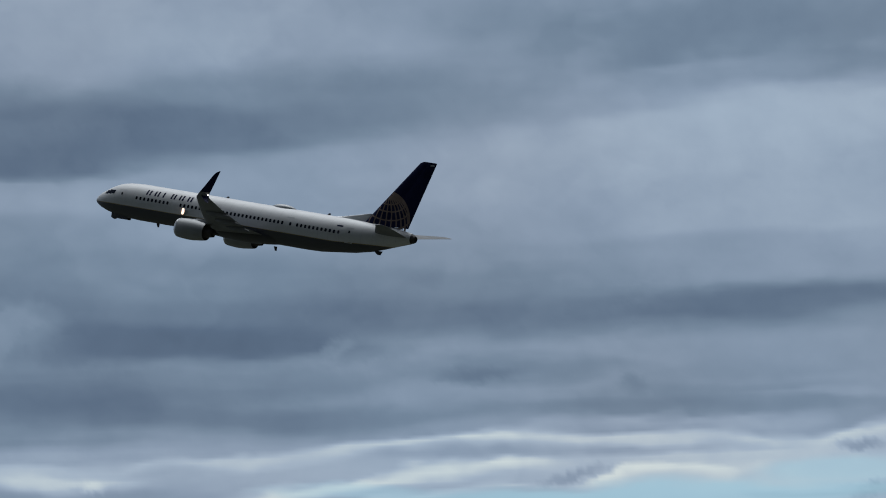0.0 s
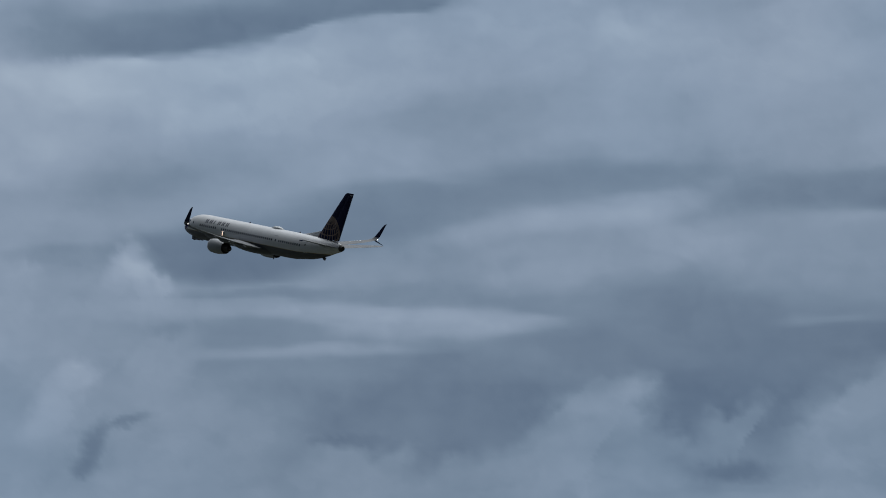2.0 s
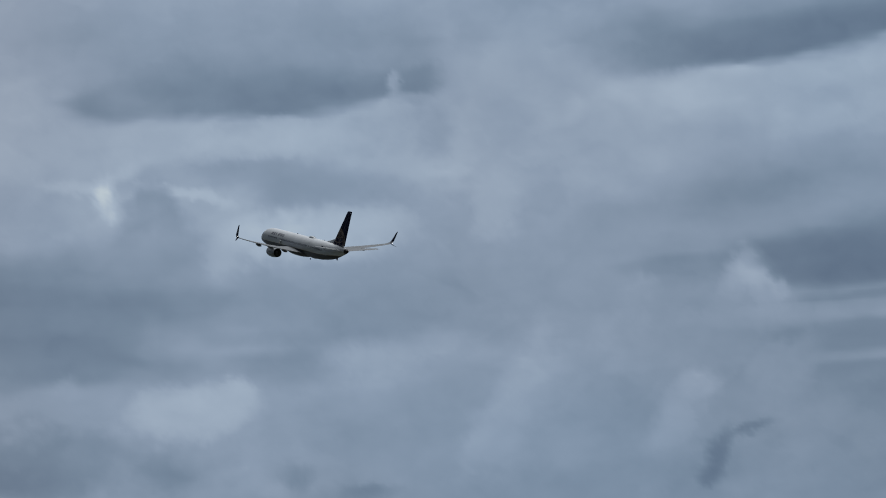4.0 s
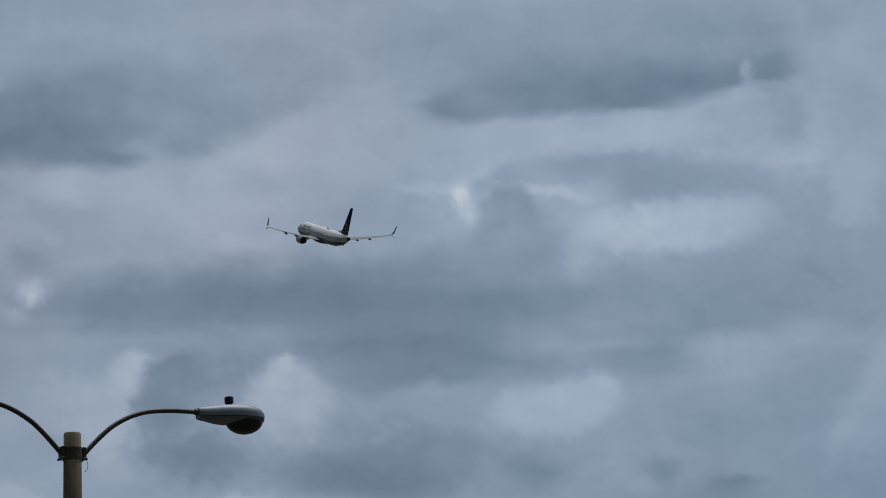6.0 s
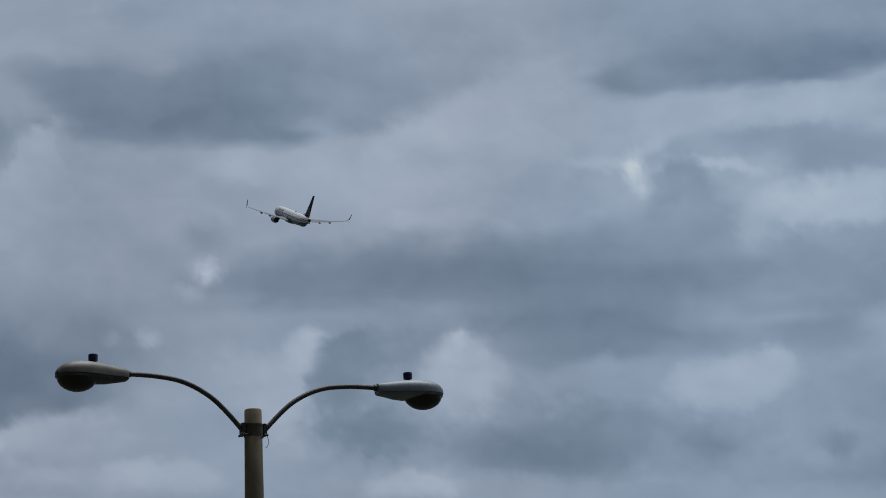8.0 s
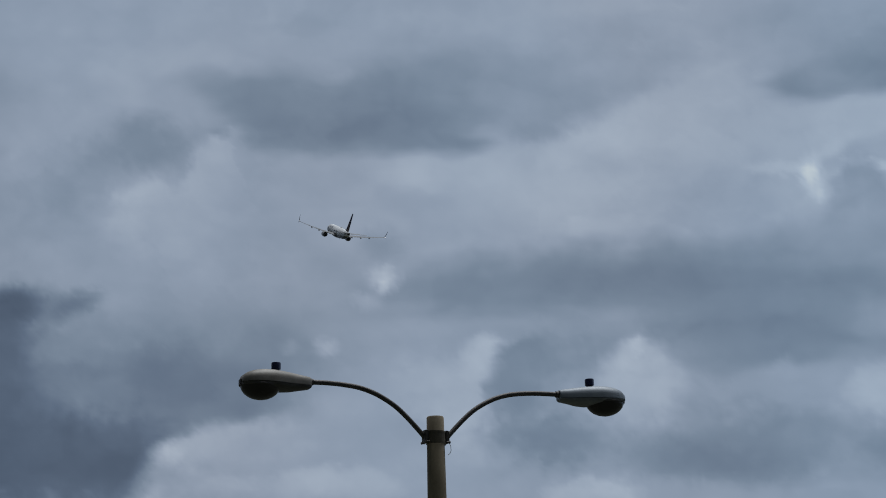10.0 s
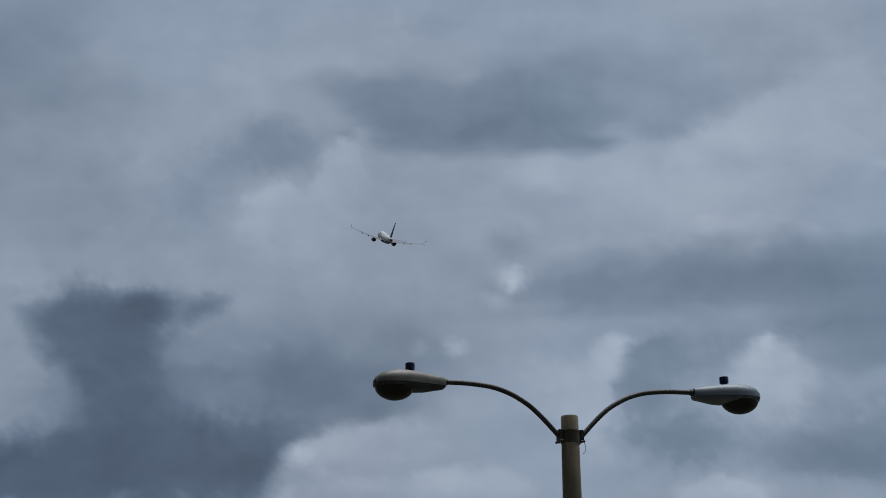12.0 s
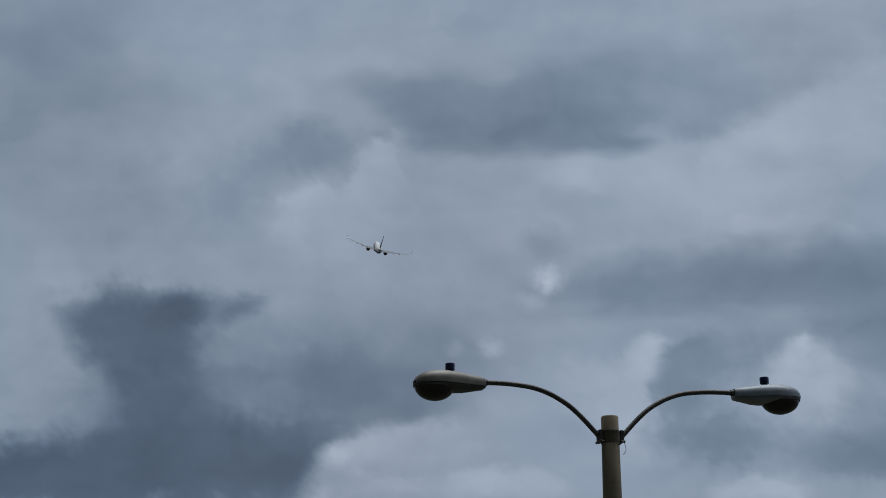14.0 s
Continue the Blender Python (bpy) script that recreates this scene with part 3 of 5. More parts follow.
    veil(1.50, 18.01, 1.89, 0.69, -1.83, 0.589, 0.90, 0.60)
    veil(5.80, 18.21, 2.36, 0.46, -1.83, 0.584, 0.90, 0.60)
    streak(0.491, 2.29, 0.09, 0.85, 8.64, 16.77, 7.32, 16.60, 6.24, 16.41, 3.86, 16.32, 0.91, 16.42, -0.14, 16.64)
    band(6.25, 16.89, 2.01, 0.32, 2.17, 0.468, 0.80, 0.80)
    billow(8.23, 17.01, 0.47, 0.32, -1.83, 0.468, 0.70, 0.80)
    band(3.04, 16.76, 2.01, 0.32, 1.17, 0.500, 0.80, 0.70)
    tower(7.41, 16.90, 0.15, 0.32, -1.83, 0.589, 0.30, 0.90)
    billow(7.86, 16.62, 0.35, 0.14, -1.83, 0.571, 0.60, 0.70)
    billow(9.84, 16.84, 1.30, 1.26, 23.17, 0.598, 0.90, 0.75)
    billow(10.60, 17.89, 0.94, 0.52, 18.17, 0.602, 0.90, 0.70)
    billow(9.03, 17.55, 0.71, 0.46, 28.17, 0.571, 0.90, 0.60)
    streak(0.468, 1.72, 0.08, 0.92, 22.87, 18.33, 20.54, 18.01, 18.77, 17.66, 17.23, 17.31, 15.80, 17.13, 14.02, 17.07, 11.99, 16.89)
    band(16.07, 17.65, 2.36, 0.32, 4.17, 0.459, 0.80, 0.70)
    billow(12.50, 17.58, 0.71, 0.46, 8.17, 0.526, 0.80, 0.80)
    billow(11.15, 16.79, 0.83, 0.46, 18.17, 0.576, 0.90, 0.50)
    billow(13.16, 16.46, 1.30, 0.39, 7.17, 0.651, 0.80, 0.80)
    band(15.77, 16.70, 2.36, 0.32, 6.17, 0.629, 0.80, 0.70)
    billow(4.92, 15.88, 0.71, 0.34, 2.17, 0.629, 0.80, 0.80)
    billow(3.62, 15.71, 1.06, 0.25, 4.17, 0.625, 0.80, 0.70)
    billow(8.79, 15.87, 0.21, 0.40, -9.83, 0.638, 0.90, 0.80)
    billow(8.64, 15.13, 0.38, 0.10, -1.83, 0.638, 0.80, 0.70)
    billow(6.70, 15.91, 1.06, 0.40, 3.17, 0.598, 0.90, 0.60)
    ridge(0.567, 1.83, 0.14, 0.70, 4.05, 13.33, 4.42, 14.35, 4.79, 15.03, 5.74, 15.24, 6.68, 15.11, 7.62, 14.74, 8.07, 14.04)
    ridge(0.629, 0.80, 0.14, 0.75, 3.57, 12.53, 3.49, 13.33, 3.55, 13.90, 3.66, 14.36, 4.07, 14.70)
    billow(6.66, 14.08, 0.83, 0.39, -1.83, 0.620, 0.90, 0.70)
    ridge(0.620, 1.03, 0.14, 0.75, 9.12, 13.55, 9.10, 14.23, 9.19, 14.80, 9.53, 15.14, 10.01, 15.23)
    billow(8.32, 14.37, 0.59, 0.57, -1.83, 0.562, 0.90, 0.60)
    veil(11.88, 14.70, 1.77, 1.26, 18.17, 0.593, 0.90, 0.60)
    billow(10.40, 13.27, 0.83, 0.80, -1.83, 0.584, 0.90, 0.50)
    band(14.93, 14.53, 2.60, 0.57, 6.17, 0.517, 0.90, 0.70)
    band(16.25, 13.20, 2.24, 0.41, 2.17, 0.468, 0.80, 0.85)
    band(16.78, 12.63, 1.42, 0.21, 0.17, 0.464, 0.80, 0.80)
    band(13.21, 13.03, 1.18, 0.25, 0.17, 0.526, 0.80, 0.80)
    ridge(0.576, 0.69, 0.09, 0.80, 11.43, 12.54, 11.73, 12.79, 12.38, 12.96, 12.70, 12.75, 12.83, 12.48)
    ridge(0.607, 0.97, 0.08, 0.92, 13.98, 12.31, 14.16, 12.87, 14.31, 13.18, 14.58, 13.32, 14.90, 13.08, 15.08, 12.70, 15.50, 12.47, 15.72, 12.21)
    billow(14.60, 12.90, 0.26, 0.21, -1.83, 0.625, 0.90, 0.60)
    band(15.82, 12.00, 1.77, 0.16, -1.83, 0.576, 0.90, 0.60)
    band(14.31, 11.83, 1.53, 0.14, -1.83, 0.562, 0.80, 0.60)
    band(16.36, 11.49, 1.42, 0.18, -1.83, 0.509, 0.80, 0.70)
    band(1.71, 12.55, 2.60, 0.39, -1.83, 0.509, 0.90, 0.80)
    billow(-0.36, 12.33, 1.30, 0.69, -1.83, 0.495, 0.90, 0.80)
    band(0.44, 11.42, 1.53, 0.37, -1.83, 0.486, 0.90, 0.80)
    band(4.85, 11.83, 1.77, 0.23, -1.83, 0.535, 0.90, 0.70)
    band(4.95, 11.37, 1.30, 0.16, -1.83, 0.517, 0.90, 0.60)
    billow(3.20, 10.24, 1.06, 0.41, 3.17, 0.634, 0.80, 0.85)
    billow(3.96, 10.68, 0.40, 0.23, 8.17, 0.620, 0.80, 0.75)
    billow(0.67, 10.74, 0.30, 0.15, -1.83, 0.598, 0.90, 0.70)
    billow(6.70, 11.33, 0.89, 0.39, -1.83, 0.602, 0.90, 0.75)
    billow(1.76, 10.84, 0.21, 0.15, -1.83, 0.589, 0.90, 0.70)
    veil(6.09, 9.97, 1.77, 0.69, -1.83, 0.553, 0.90, 0.60)
    ridge(0.589, 1.72, 0.16, 0.75, 8.27, 9.11, 8.76, 9.89, 9.27, 10.68, 9.86, 11.34, 10.21, 11.90, 10.42, 12.35)
    billow(10.81, 11.76, 0.71, 0.69, 28.17, 0.580, 0.90, 0.50)
    veil(10.74, 10.28, 1.18, 0.80, 18.17, 0.567, 0.90, 0.60)
    ridge(0.593, 1.15, 0.14, 0.75, 12.09, 9.31, 12.58, 9.86, 13.02, 10.53, 13.50, 10.87, 13.95, 10.73)
    billow(13.54, 10.59, 0.35, 0.21, -1.83, 0.611, 0.80, 0.70)
    ridge(0.562, 1.60, 0.14, 0.75, 14.31, 9.90, 14.75, 10.56, 15.10, 11.22, 15.68, 11.53, 16.35, 11.32)
    billow(13.85, 9.24, 0.19, 0.52, -23.83, 0.468, 0.80, 0.85)
    billow(14.47, 9.69, 0.50, 0.10, 14.17, 0.473, 0.80, 0.80)
    billow(13.65, 8.77, 0.26, 0.21, -1.83, 0.459, 0.70, 0.80)
    billow(12.76, 8.94, 0.47, 0.34, -1.83, 0.540, 0.90, 0.50)
    billow(-0.24, 9.05, 1.18, 0.39, -1.83, 0.486, 0.80, 0.80)
    ridge(0.576, 0.80, 0.10, 0.80, 0.90, 8.59, 1.24, 9.26, 1.64, 9.49, 2.04, 9.14)
    ridge(0.584, 0.92, 0.09, 0.85, 3.29, 8.50, 3.44, 9.00, 3.76, 9.28, 4.22, 9.19, 4.47, 8.76)
    billow(5.23, 8.94, 0.24, 0.27, -21.83, 0.486, 0.95, 0.70)
    billow(6.75, 8.72, 0.47, 0.14, -1.83, 0.486, 0.95, 0.70)
    billow(2.61, 9.02, 0.47, 0.27, -1.83, 0.509, 0.80, 0.60)
    band(-8.69, 16.06, 1.95, 0.48, -1.98, 0.473, 0.90, 0.85)
    band(-9.51, 16.71, 1.42, 0.46, -1.98, 0.531, 0.90, 0.70)
    streak(0.482, 1.15, 0.16, 0.75, -5.52, 15.42, -7.05, 15.44, -8.70, 15.51, -10.21, 15.69, -11.15, 15.97)
    veil(-6.31, 17.56, 1.42, 0.44, -1.98, 0.544, 0.90, 0.50)
    veil(-4.18, 16.55, 1.65, 0.57, -1.98, 0.549, 0.90, 0.65)
    billow(-4.08, 15.84, 0.83, 0.23, 2.02, 0.531, 0.80, 0.70)
    veil(-2.60, 17.66, 1.77, 0.57, -1.98, 0.567, 0.90, 0.60)
    billow(-3.72, 16.20, 1.30, 0.34, 10.02, 0.535, 0.90, 0.55)
    billow(-1.90, 17.12, 1.06, 0.41, 13.02, 0.544, 0.90, 0.60)
    ridge(0.638, 2.18, 0.13, 0.88, -4.81, 15.40, -4.33, 15.64, -3.49, 15.81, -2.65, 16.10, -1.56, 16.54, -0.83, 16.82, 0.02, 17.16)
    band(1.90, 16.56, 1.53, 0.37, 3.02, 0.531, 0.90, 0.70)
    veil(0.99, 17.52, 1.42, 0.69, -1.98, 0.580, 0.90, 0.50)
    billow(4.82, 15.88, 1.65, 0.30, 3.02, 0.643, 0.80, 0.75)
    billow(3.63, 15.61, 0.83, 0.25, 4.02, 0.625, 0.80, 0.65)
    veil(-0.57, 14.50, 1.30, 0.80, -1.98, 0.576, 0.90, 0.60)
    billow(0.71, 15.27, 0.71, 0.23, 33.02, 0.629, 0.90, 0.70)
    billow(0.42, 14.92, 0.40, 0.13, -9.98, 0.678, 0.90, 0.85)
    billow(1.01, 14.89, 0.40, 0.13, -7.98, 0.669, 0.90, 0.80)
    billow(1.29, 14.79, 0.20, 0.32, 8.02, 0.727, 0.90, 0.95)
    billow(1.48, 14.32, 0.13, 0.21, 12.02, 0.687, 0.90, 0.85)
    billow(1.71, 15.18, 0.53, 0.14, 26.02, 0.651, 0.90, 0.70)
    billow(2.99, 14.79, 0.89, 0.10, -11.98, 0.678, 0.80, 0.85)
    billow(3.63, 14.67, 0.35, 0.13, -21.98, 0.669, 0.90, 0.75)
    ridge(0.549, 1.72, 0.10, 0.85, 1.46, 13.61, 1.61, 14.18, 1.80, 14.68, 2.19, 14.90, 2.73, 14.69, 3.10, 14.16, 3.37, 13.52, 3.42, 12.83)
    ridge(0.643, 1.26, 0.14, 0.80, 3.44, 12.71, 3.41, 13.40, 3.58, 13.85, 4.01, 14.17, 4.72, 14.29, 5.53, 14.19)
    billow(4.93, 13.86, 1.18, 0.44, 4.02, 0.643, 0.80, 0.80)
    billow(6.33, 13.96, 1.06, 0.39, 4.02, 0.656, 0.80, 0.80)
    billow(6.19, 13.52, 0.71, 0.18, -1.98, 0.643, 0.90, 0.60)
    veil(4.62, 12.65, 1.77, 0.57, -1.98, 0.571, 0.90, 0.60)
    billow(1.50, 13.27, 1.42, 0.57, -1.98, 0.540, 0.90, 0.60)
    band(-1.58, 12.74, 3.78, 0.37, -1.98, 0.486, 0.90, 0.85)
    band(-3.46, 12.65, 2.36, 0.30, -1.98, 0.500, 0.90, 0.70)
    band(-5.46, 12.29, 1.89, 0.30, -1.98, 0.526, 0.90, 0.65)
    band(-0.43, 12.20, 2.60, 0.25, -1.98, 0.517, 0.90, 0.65)
    band(0.47, 11.34, 2.60, 0.32, -1.98, 0.522, 0.90, 0.75)
    veil(-3.49, 11.84, 1.89, 0.30, -1.98, 0.549, 0.90, 0.55)
    billow(5.00, 11.26, 1.06, 0.39, -1.98, 0.531, 0.90, 0.60)
    veil(6.51, 11.51, 1.06, 0.34, -1.98, 0.576, 0.90, 0.60)
    billow(-7.72, 13.64, 0.45, 0.32, -1.98, 0.535, 0.90, 0.80)
    billow(-7.65, 12.93, 0.28, 0.23, -1.98, 0.687, 0.95, 0.95)
    billow(-8.04, 12.53, 0.31, 0.16, -11.98, 0.629, 0.95, 0.80)
    billow(-8.83, 13.31, 0.59, 0.34, -1.98, 0.558, 0.90, 0.60)
    billow(-10.27, 11.73, 0.94, 0.39, -1.98, 0.522, 0.80, 0.75)
    billow(-8.82, 11.54, 0.24, 0.14, -1.98, 0.634, 0.95, 0.85)
    billow(-9.64, 11.61, 0.21, 0.14, -1.98, 0.598, 0.95, 0.70)
    billow(-7.00, 10.89, 0.94, 0.57, -1.98, 0.625, 0.90, 0.75)
    billow(-6.20, 10.20, 0.71, 0.80, -1.98, 0.629, 0.80, 0.80)
    billow(-8.62, 10.24, 1.06, 0.34, -1.98, 0.598, 0.90, 0.70)
    billow(-9.87, 10.36, 0.71, 0.39, -1.98, 0.531, 0.80, 0.70)
    billow(-5.55, 11.57, 0.28, 0.23, -1.98, 0.669, 0.90, 0.90)
    billow(-5.83, 11.10, 0.35, 0.41, 8.02, 0.643, 0.90, 0.85)
    ridge(0.504, 2.18, 0.08, 0.92, -5.28, 9.61, -5.50, 10.24, -5.71, 10.70, -5.62, 11.15, -5.30, 11.49, -4.66, 11.67, -3.96, 11.69)
    billow(-4.36, 9.64, 1.30, 0.44, -1.98, 0.495, 0.80, 0.80)
    billow(-3.97, 11.06, 0.71, 0.46, -1.98, 0.509, 0.90, 0.60)
    billow(-2.41, 10.73, 0.83, 0.69, -1.98, 0.634, 0.95, 0.80)
    ridge(0.634, 1.26, 0.18, 0.60, -2.80, 11.48, -2.44, 11.61, -1.92, 11.40, -1.64, 10.99, -1.52, 10.41)
    billow(-2.48, 11.47, 0.18, 0.16, -1.98, 0.696, 0.90, 0.85)
    billow(-2.82, 10.80, 0.35, 0.27, -1.98, 0.656, 0.90, 0.60)
    billow(-0.71, 10.95, 0.71, 0.34, -1.98, 0.531, 0.90, 0.70)
    billow(-1.01, 9.14, 1.65, 0.39, -1.98, 0.477, 0.90, 0.85)
    billow(-0.30, 9.62, 1.42, 0.46, -1.98, 0.504, 0.90, 0.75)
    billow(0.57, 10.90, 0.19, 0.23, -1.98, 0.598, 0.90, 0.70)
    billow(3.04, 10.42, 1.12, 0.39, 6.02, 0.647, 0.80, 0.85)
    billow(4.02, 10.76, 0.24, 0.27, -1.98, 0.638, 0.90, 0.80)
    billow(2.30, 10.60, 0.31, 0.30, -1.98, 0.616, 0.90, 0.70)
    veil(1.97, 11.07, 0.71, 0.29, -1.98, 0.567, 0.90, 0.60)
    billow(1.19, 9.28, 1.42, 0.46, -1.98, 0.526, 0.90, 0.60)
    veil(5.73, 10.19, 1.18, 0.46, -1.98, 0.571, 0.90, 0.60)
    ridge(0.625, 0.80, 0.10, 0.85, -10.22, 8.56, -9.65, 8.95, -8.97, 9.17, -8.17, 9.12, -7.48, 8.91, -7.03, 8.51)
    ridge(0.643, 0.69, 0.10, 0.80, -4.74, 8.23, -4.27, 8.67, -3.57, 8.82, -2.88, 8.72, -2.43, 8.27)
    billow(-5.98, 9.28, 0.71, 0.34, -1.98, 0.598, 0.90, 0.60)
    ridge(0.584, 0.92, 0.10, 0.80, 2.88, 8.41, 3.19, 8.96, 3.72, 9.22, 4.29, 9.08, 4.55, 8.67)
    billow(5.15, 9.11, 0.47, 0.21, -1.98, 0.526, 0.95, 0.70)
    billow(6.30, 8.46, 1.06, 0.34, -1.98, 0.513, 0.95, 0.70)
    billow(5.05, 8.41, 0.71, 0.27, -1.98, 0.535, 0.90, 0.60)
    veil(-18.32, 16.18, 2.12, 1.95, -1.29, 0.535, 0.90, 0.65)
    veil(-18.58, 17.98, 2.01, 0.92, -1.29, 0.522, 0.90, 0.70)
    veil(-15.03, 18.03, 1.89, 0.57, -1.29, 0.598, 0.90, 0.60)
    veil(-15.15, 15.98, 2.12, 0.92, -1.29, 0.598, 0.90, 0.60)
    veil(-11.92, 17.91, 2.60, 0.57, -1.29, 0.598, 0.90, 0.60)
    billow(-12.42, 15.72, 0.83, 0.57, -1.29, 0.544, 0.80, 0.75)
    billow(-13.85, 15.07, 0.71, 0.50, -1.29, 0.558, 0.90, 0.60)
    billow(-16.67, 14.38, 1.06, 0.46, -1.29, 0.567, 0.90, 0.50)
    billow(-17.85, 15.84, 0.47, 0.34, -1.29, 0.571, 0.90, 0.60)
    billow(-12.60, 15.69, 0.94, 0.57, -1.29, 0.517, 0.90, 0.75)
    billow(-14.15, 14.84, 0.83, 0.69, -1.29, 0.531, 0.90, 0.70)
    ridge(0.629, 2.18, 0.09, 0.88, -13.68, 13.47, -13.43, 14.15, -13.14, 14.74, -12.46, 15.08, -11.99, 14.73, -11.70, 15.14, -11.47, 15.71, -10.87, 16.01, -10.16, 15.96)
    billow(-12.56, 14.60, 0.59, 0.27, -1.29, 0.620, 0.90, 0.60)
    veil(-10.55, 14.11, 1.65, 0.92, -1.29, 0.584, 0.90, 0.60)
    veil(-15.50, 13.70, 1.89, 0.46, -1.29, 0.571, 0.90, 0.60)
    billow(-11.53, 12.30, 1.42, 0.69, -1.29, 0.558, 0.90, 0.60)
    billow(-16.25, 11.88, 1.65, 0.97, -1.29, 0.375, 0.60, 0.90)
    billow(-16.19, 12.33, 1.42, 0.39, 3.71, 0.384, 0.80, 0.85)
    billow(-15.21, 12.47, 0.65, 0.34, 8.71, 0.361, 0.80, 0.80)
    billow(-17.23, 12.33, 0.71, 0.27, -1.29, 0.419, 0.80, 0.70)
    billow(-14.16, 12.46, 0.65, 0.25, 16.71, 0.419, 0.80, 0.80)
    billow(-15.84, 10.74, 1.77, 1.03, -1.29, 0.388, 0.70, 0.85)
    billow(-15.49, 9.26, 3.42, 0.92, -1.29, 0.361, 0.70, 0.90)
    billow(-17.66, 9.04, 2.60, 0.69, -1.29, 0.370, 0.70, 0.85)
    billow(-13.30, 9.92, 1.53, 0.69, 6.71, 0.419, 0.80, 0.85)
    billow(-11.78, 10.82, 2.12, 0.69, 3.71, 0.464, 0.90, 0.80)
    billow(-13.43, 9.02, 1.06, 0.69, -1.29, 0.393, 0.80, 0.80)
    billow(-10.37, 11.53, 0.83, 0.34, -1.29, 0.509, 0.90, 0.60)
    ridge(0.562, 1.95, 0.18, 0.88, -18.62, 12.94, -18.10, 12.66, -17.76, 12.16, -17.40, 11.42, -16.88, 11.17, -16.46, 10.60, -16.82, 10.08, -17.67, 9.86, -19.37, 9.60)
    billow(-18.49, 11.30, 0.94, 0.80, -1.29, 0.584, 0.90, 0.60)
    billow(-18.27, 12.21, 0.47, 0.27, -1.29, 0.589, 0.90, 0.60)
    ridge(0.513, 1.37, 0.18, 0.85, -13.88, 9.70, -14.51, 10.51, -14.90, 10.96, -14.99, 11.47, -14.85, 11.87, -14.34, 12.01, -13.77, 12.26, -13.40, 12.66)
    billow(-14.40, 11.53, 0.47, 0.27, -1.29, 0.544, 0.90, 0.60)
    billow(-14.51, 12.50, 0.14, 0.30, -11.29, 0.491, 0.90, 0.70)
    billow(-17.89, 9.04, 2.01, 0.46, -1.29, 0.370, 0.80, 0.85)
    billow(-15.04, 9.60, 2.71, 0.74, -1.29, 0.370, 0.80, 0.85)
    billow(-17.32, 9.27, 2.48, 0.53, -1.29, 0.370, 0.80, 0.80)
    ridge(0.625, 1.49, 0.14, 0.90, -13.20, 8.11, -12.68, 8.84, -12.43, 9.46, -11.96, 9.72, -11.57, 9.97, -10.75, 10.11, -9.70, 10.16, -9.00, 10.25)
    billow(-12.13, 9.50, 0.31, 0.21, -1.29, 0.678, 0.90, 0.85)
    billow(-11.57, 9.56, 0.47, 0.23, -1.29, 0.634, 0.90, 0.60)
    billow(-9.95, 9.64, 0.71, 0.23, -1.29, 0.598, 0.90, 0.60)
    billow(-12.39, 8.89, 0.35, 0.23, -1.29, 0.598, 0.90, 0.60)
    billow(-10.89, 8.86, 0.94, 0.25, -1.29, 0.638, 0.90, 0.60)
    billow(-9.15, 8.94, 0.47, 0.21, -1.29, 0.651, 0.90, 0.70)
    billow(-10.31, 9.13, 0.59, 0.16, -1.29, 0.580, 0.90, 0.50)
    billow(-10.86, 10.51, 1.06, 0.30, 2.71, 0.473, 0.90, 0.75)
    billow(-8.87, 11.65, 0.21, 0.16, -1.29, 0.638, 0.95, 0.70)
    billow(3.04, 10.42, 1.12, 0.39, 6.02, 0.674, 0.98, 0.80)
    billow(4.02, 10.74, 0.26, 0.30, -1.98, 0.660, 0.90, 0.80)
    billow(2.30, 10.55, 0.40, 0.30, -1.98, 0.647, 0.90, 0.70)
    billow(4.87, 13.82, 1.24, 0.46, 4.02, 0.674, 0.98, 0.80)
    billow(6.39, 13.96, 1.06, 0.39, 4.02, 0.687, 0.98, 0.80)
    billow(3.74, 13.50, 0.35, 0.46, -1.98, 0.656, 0.95, 0.70)
    billow(4.82, 15.88, 1.65, 0.32, 3.02, 0.660, 0.80, 0.70)
    billow(-2.52, 11.01, 0.57, 0.46, 28.02, 0.651, 0.98, 0.70)
    billow(-2.01, 10.43, 0.47, 0.46, -21.98, 0.643, 0.98, 0.65)
    billow(-2.95, 10.34, 0.42, 0.46, -1.98, 0.625, 0.98, 0.60)
    billow(-1.57, 11.44, 0.40, 0.30, -31.98, 0.553, 0.95, 0.60)
    billow(-1.39, 10.06, 0.42, 0.39, -1.98, 0.544, 0.95, 0.60)
    billow(-2.63, 11.30, 0.35, 0.23, 18.02, 0.674, 0.98, 0.70)
    billow(-6.20, 10.25, 0.66, 0.80, -1.98, 0.647, 0.90, 0.70)
    billow(-5.66, 11.33, 0.38, 0.39, -1.98, 0.669, 0.90, 0.75)
    billow(-2.42, 15.94, 1.53, 0.39, 10.02, 0.629, 0.90, 0.60)
    billow(-3.39, 15.05, 1.42, 0.34, 4.02, 0.616, 0.90, 0.50)
    billow(-8.74, 8.82, 1.42, 0.30, -1.98, 0.638, 0.80, 0.60)
    billow(-3.46, 8.48, 1.06, 0.21, -1.98, 0.656, 0.80, 0.60)
    billow(3.20, 10.24, 1.06, 0.39, 3.17, 0.651, 0.98, 0.80)
    billow(3.96, 10.68, 0.42, 0.25, 8.17, 0.651, 0.80, 0.70)
    billow(4.92, 15.88, 0.76, 0.34, 2.17, 0.656, 0.80, 0.75)
    billow(8.79, 15.87, 0.24, 0.44, -9.83, 0.669, 0.90, 0.80)
    billow(6.66, 14.08, 0.94, 0.41, -1.83, 0.647, 0.90, 0.70)
    billow(9.57, 14.62, 0.42, 0.64, -11.83, 0.647, 0.90, 0.75)
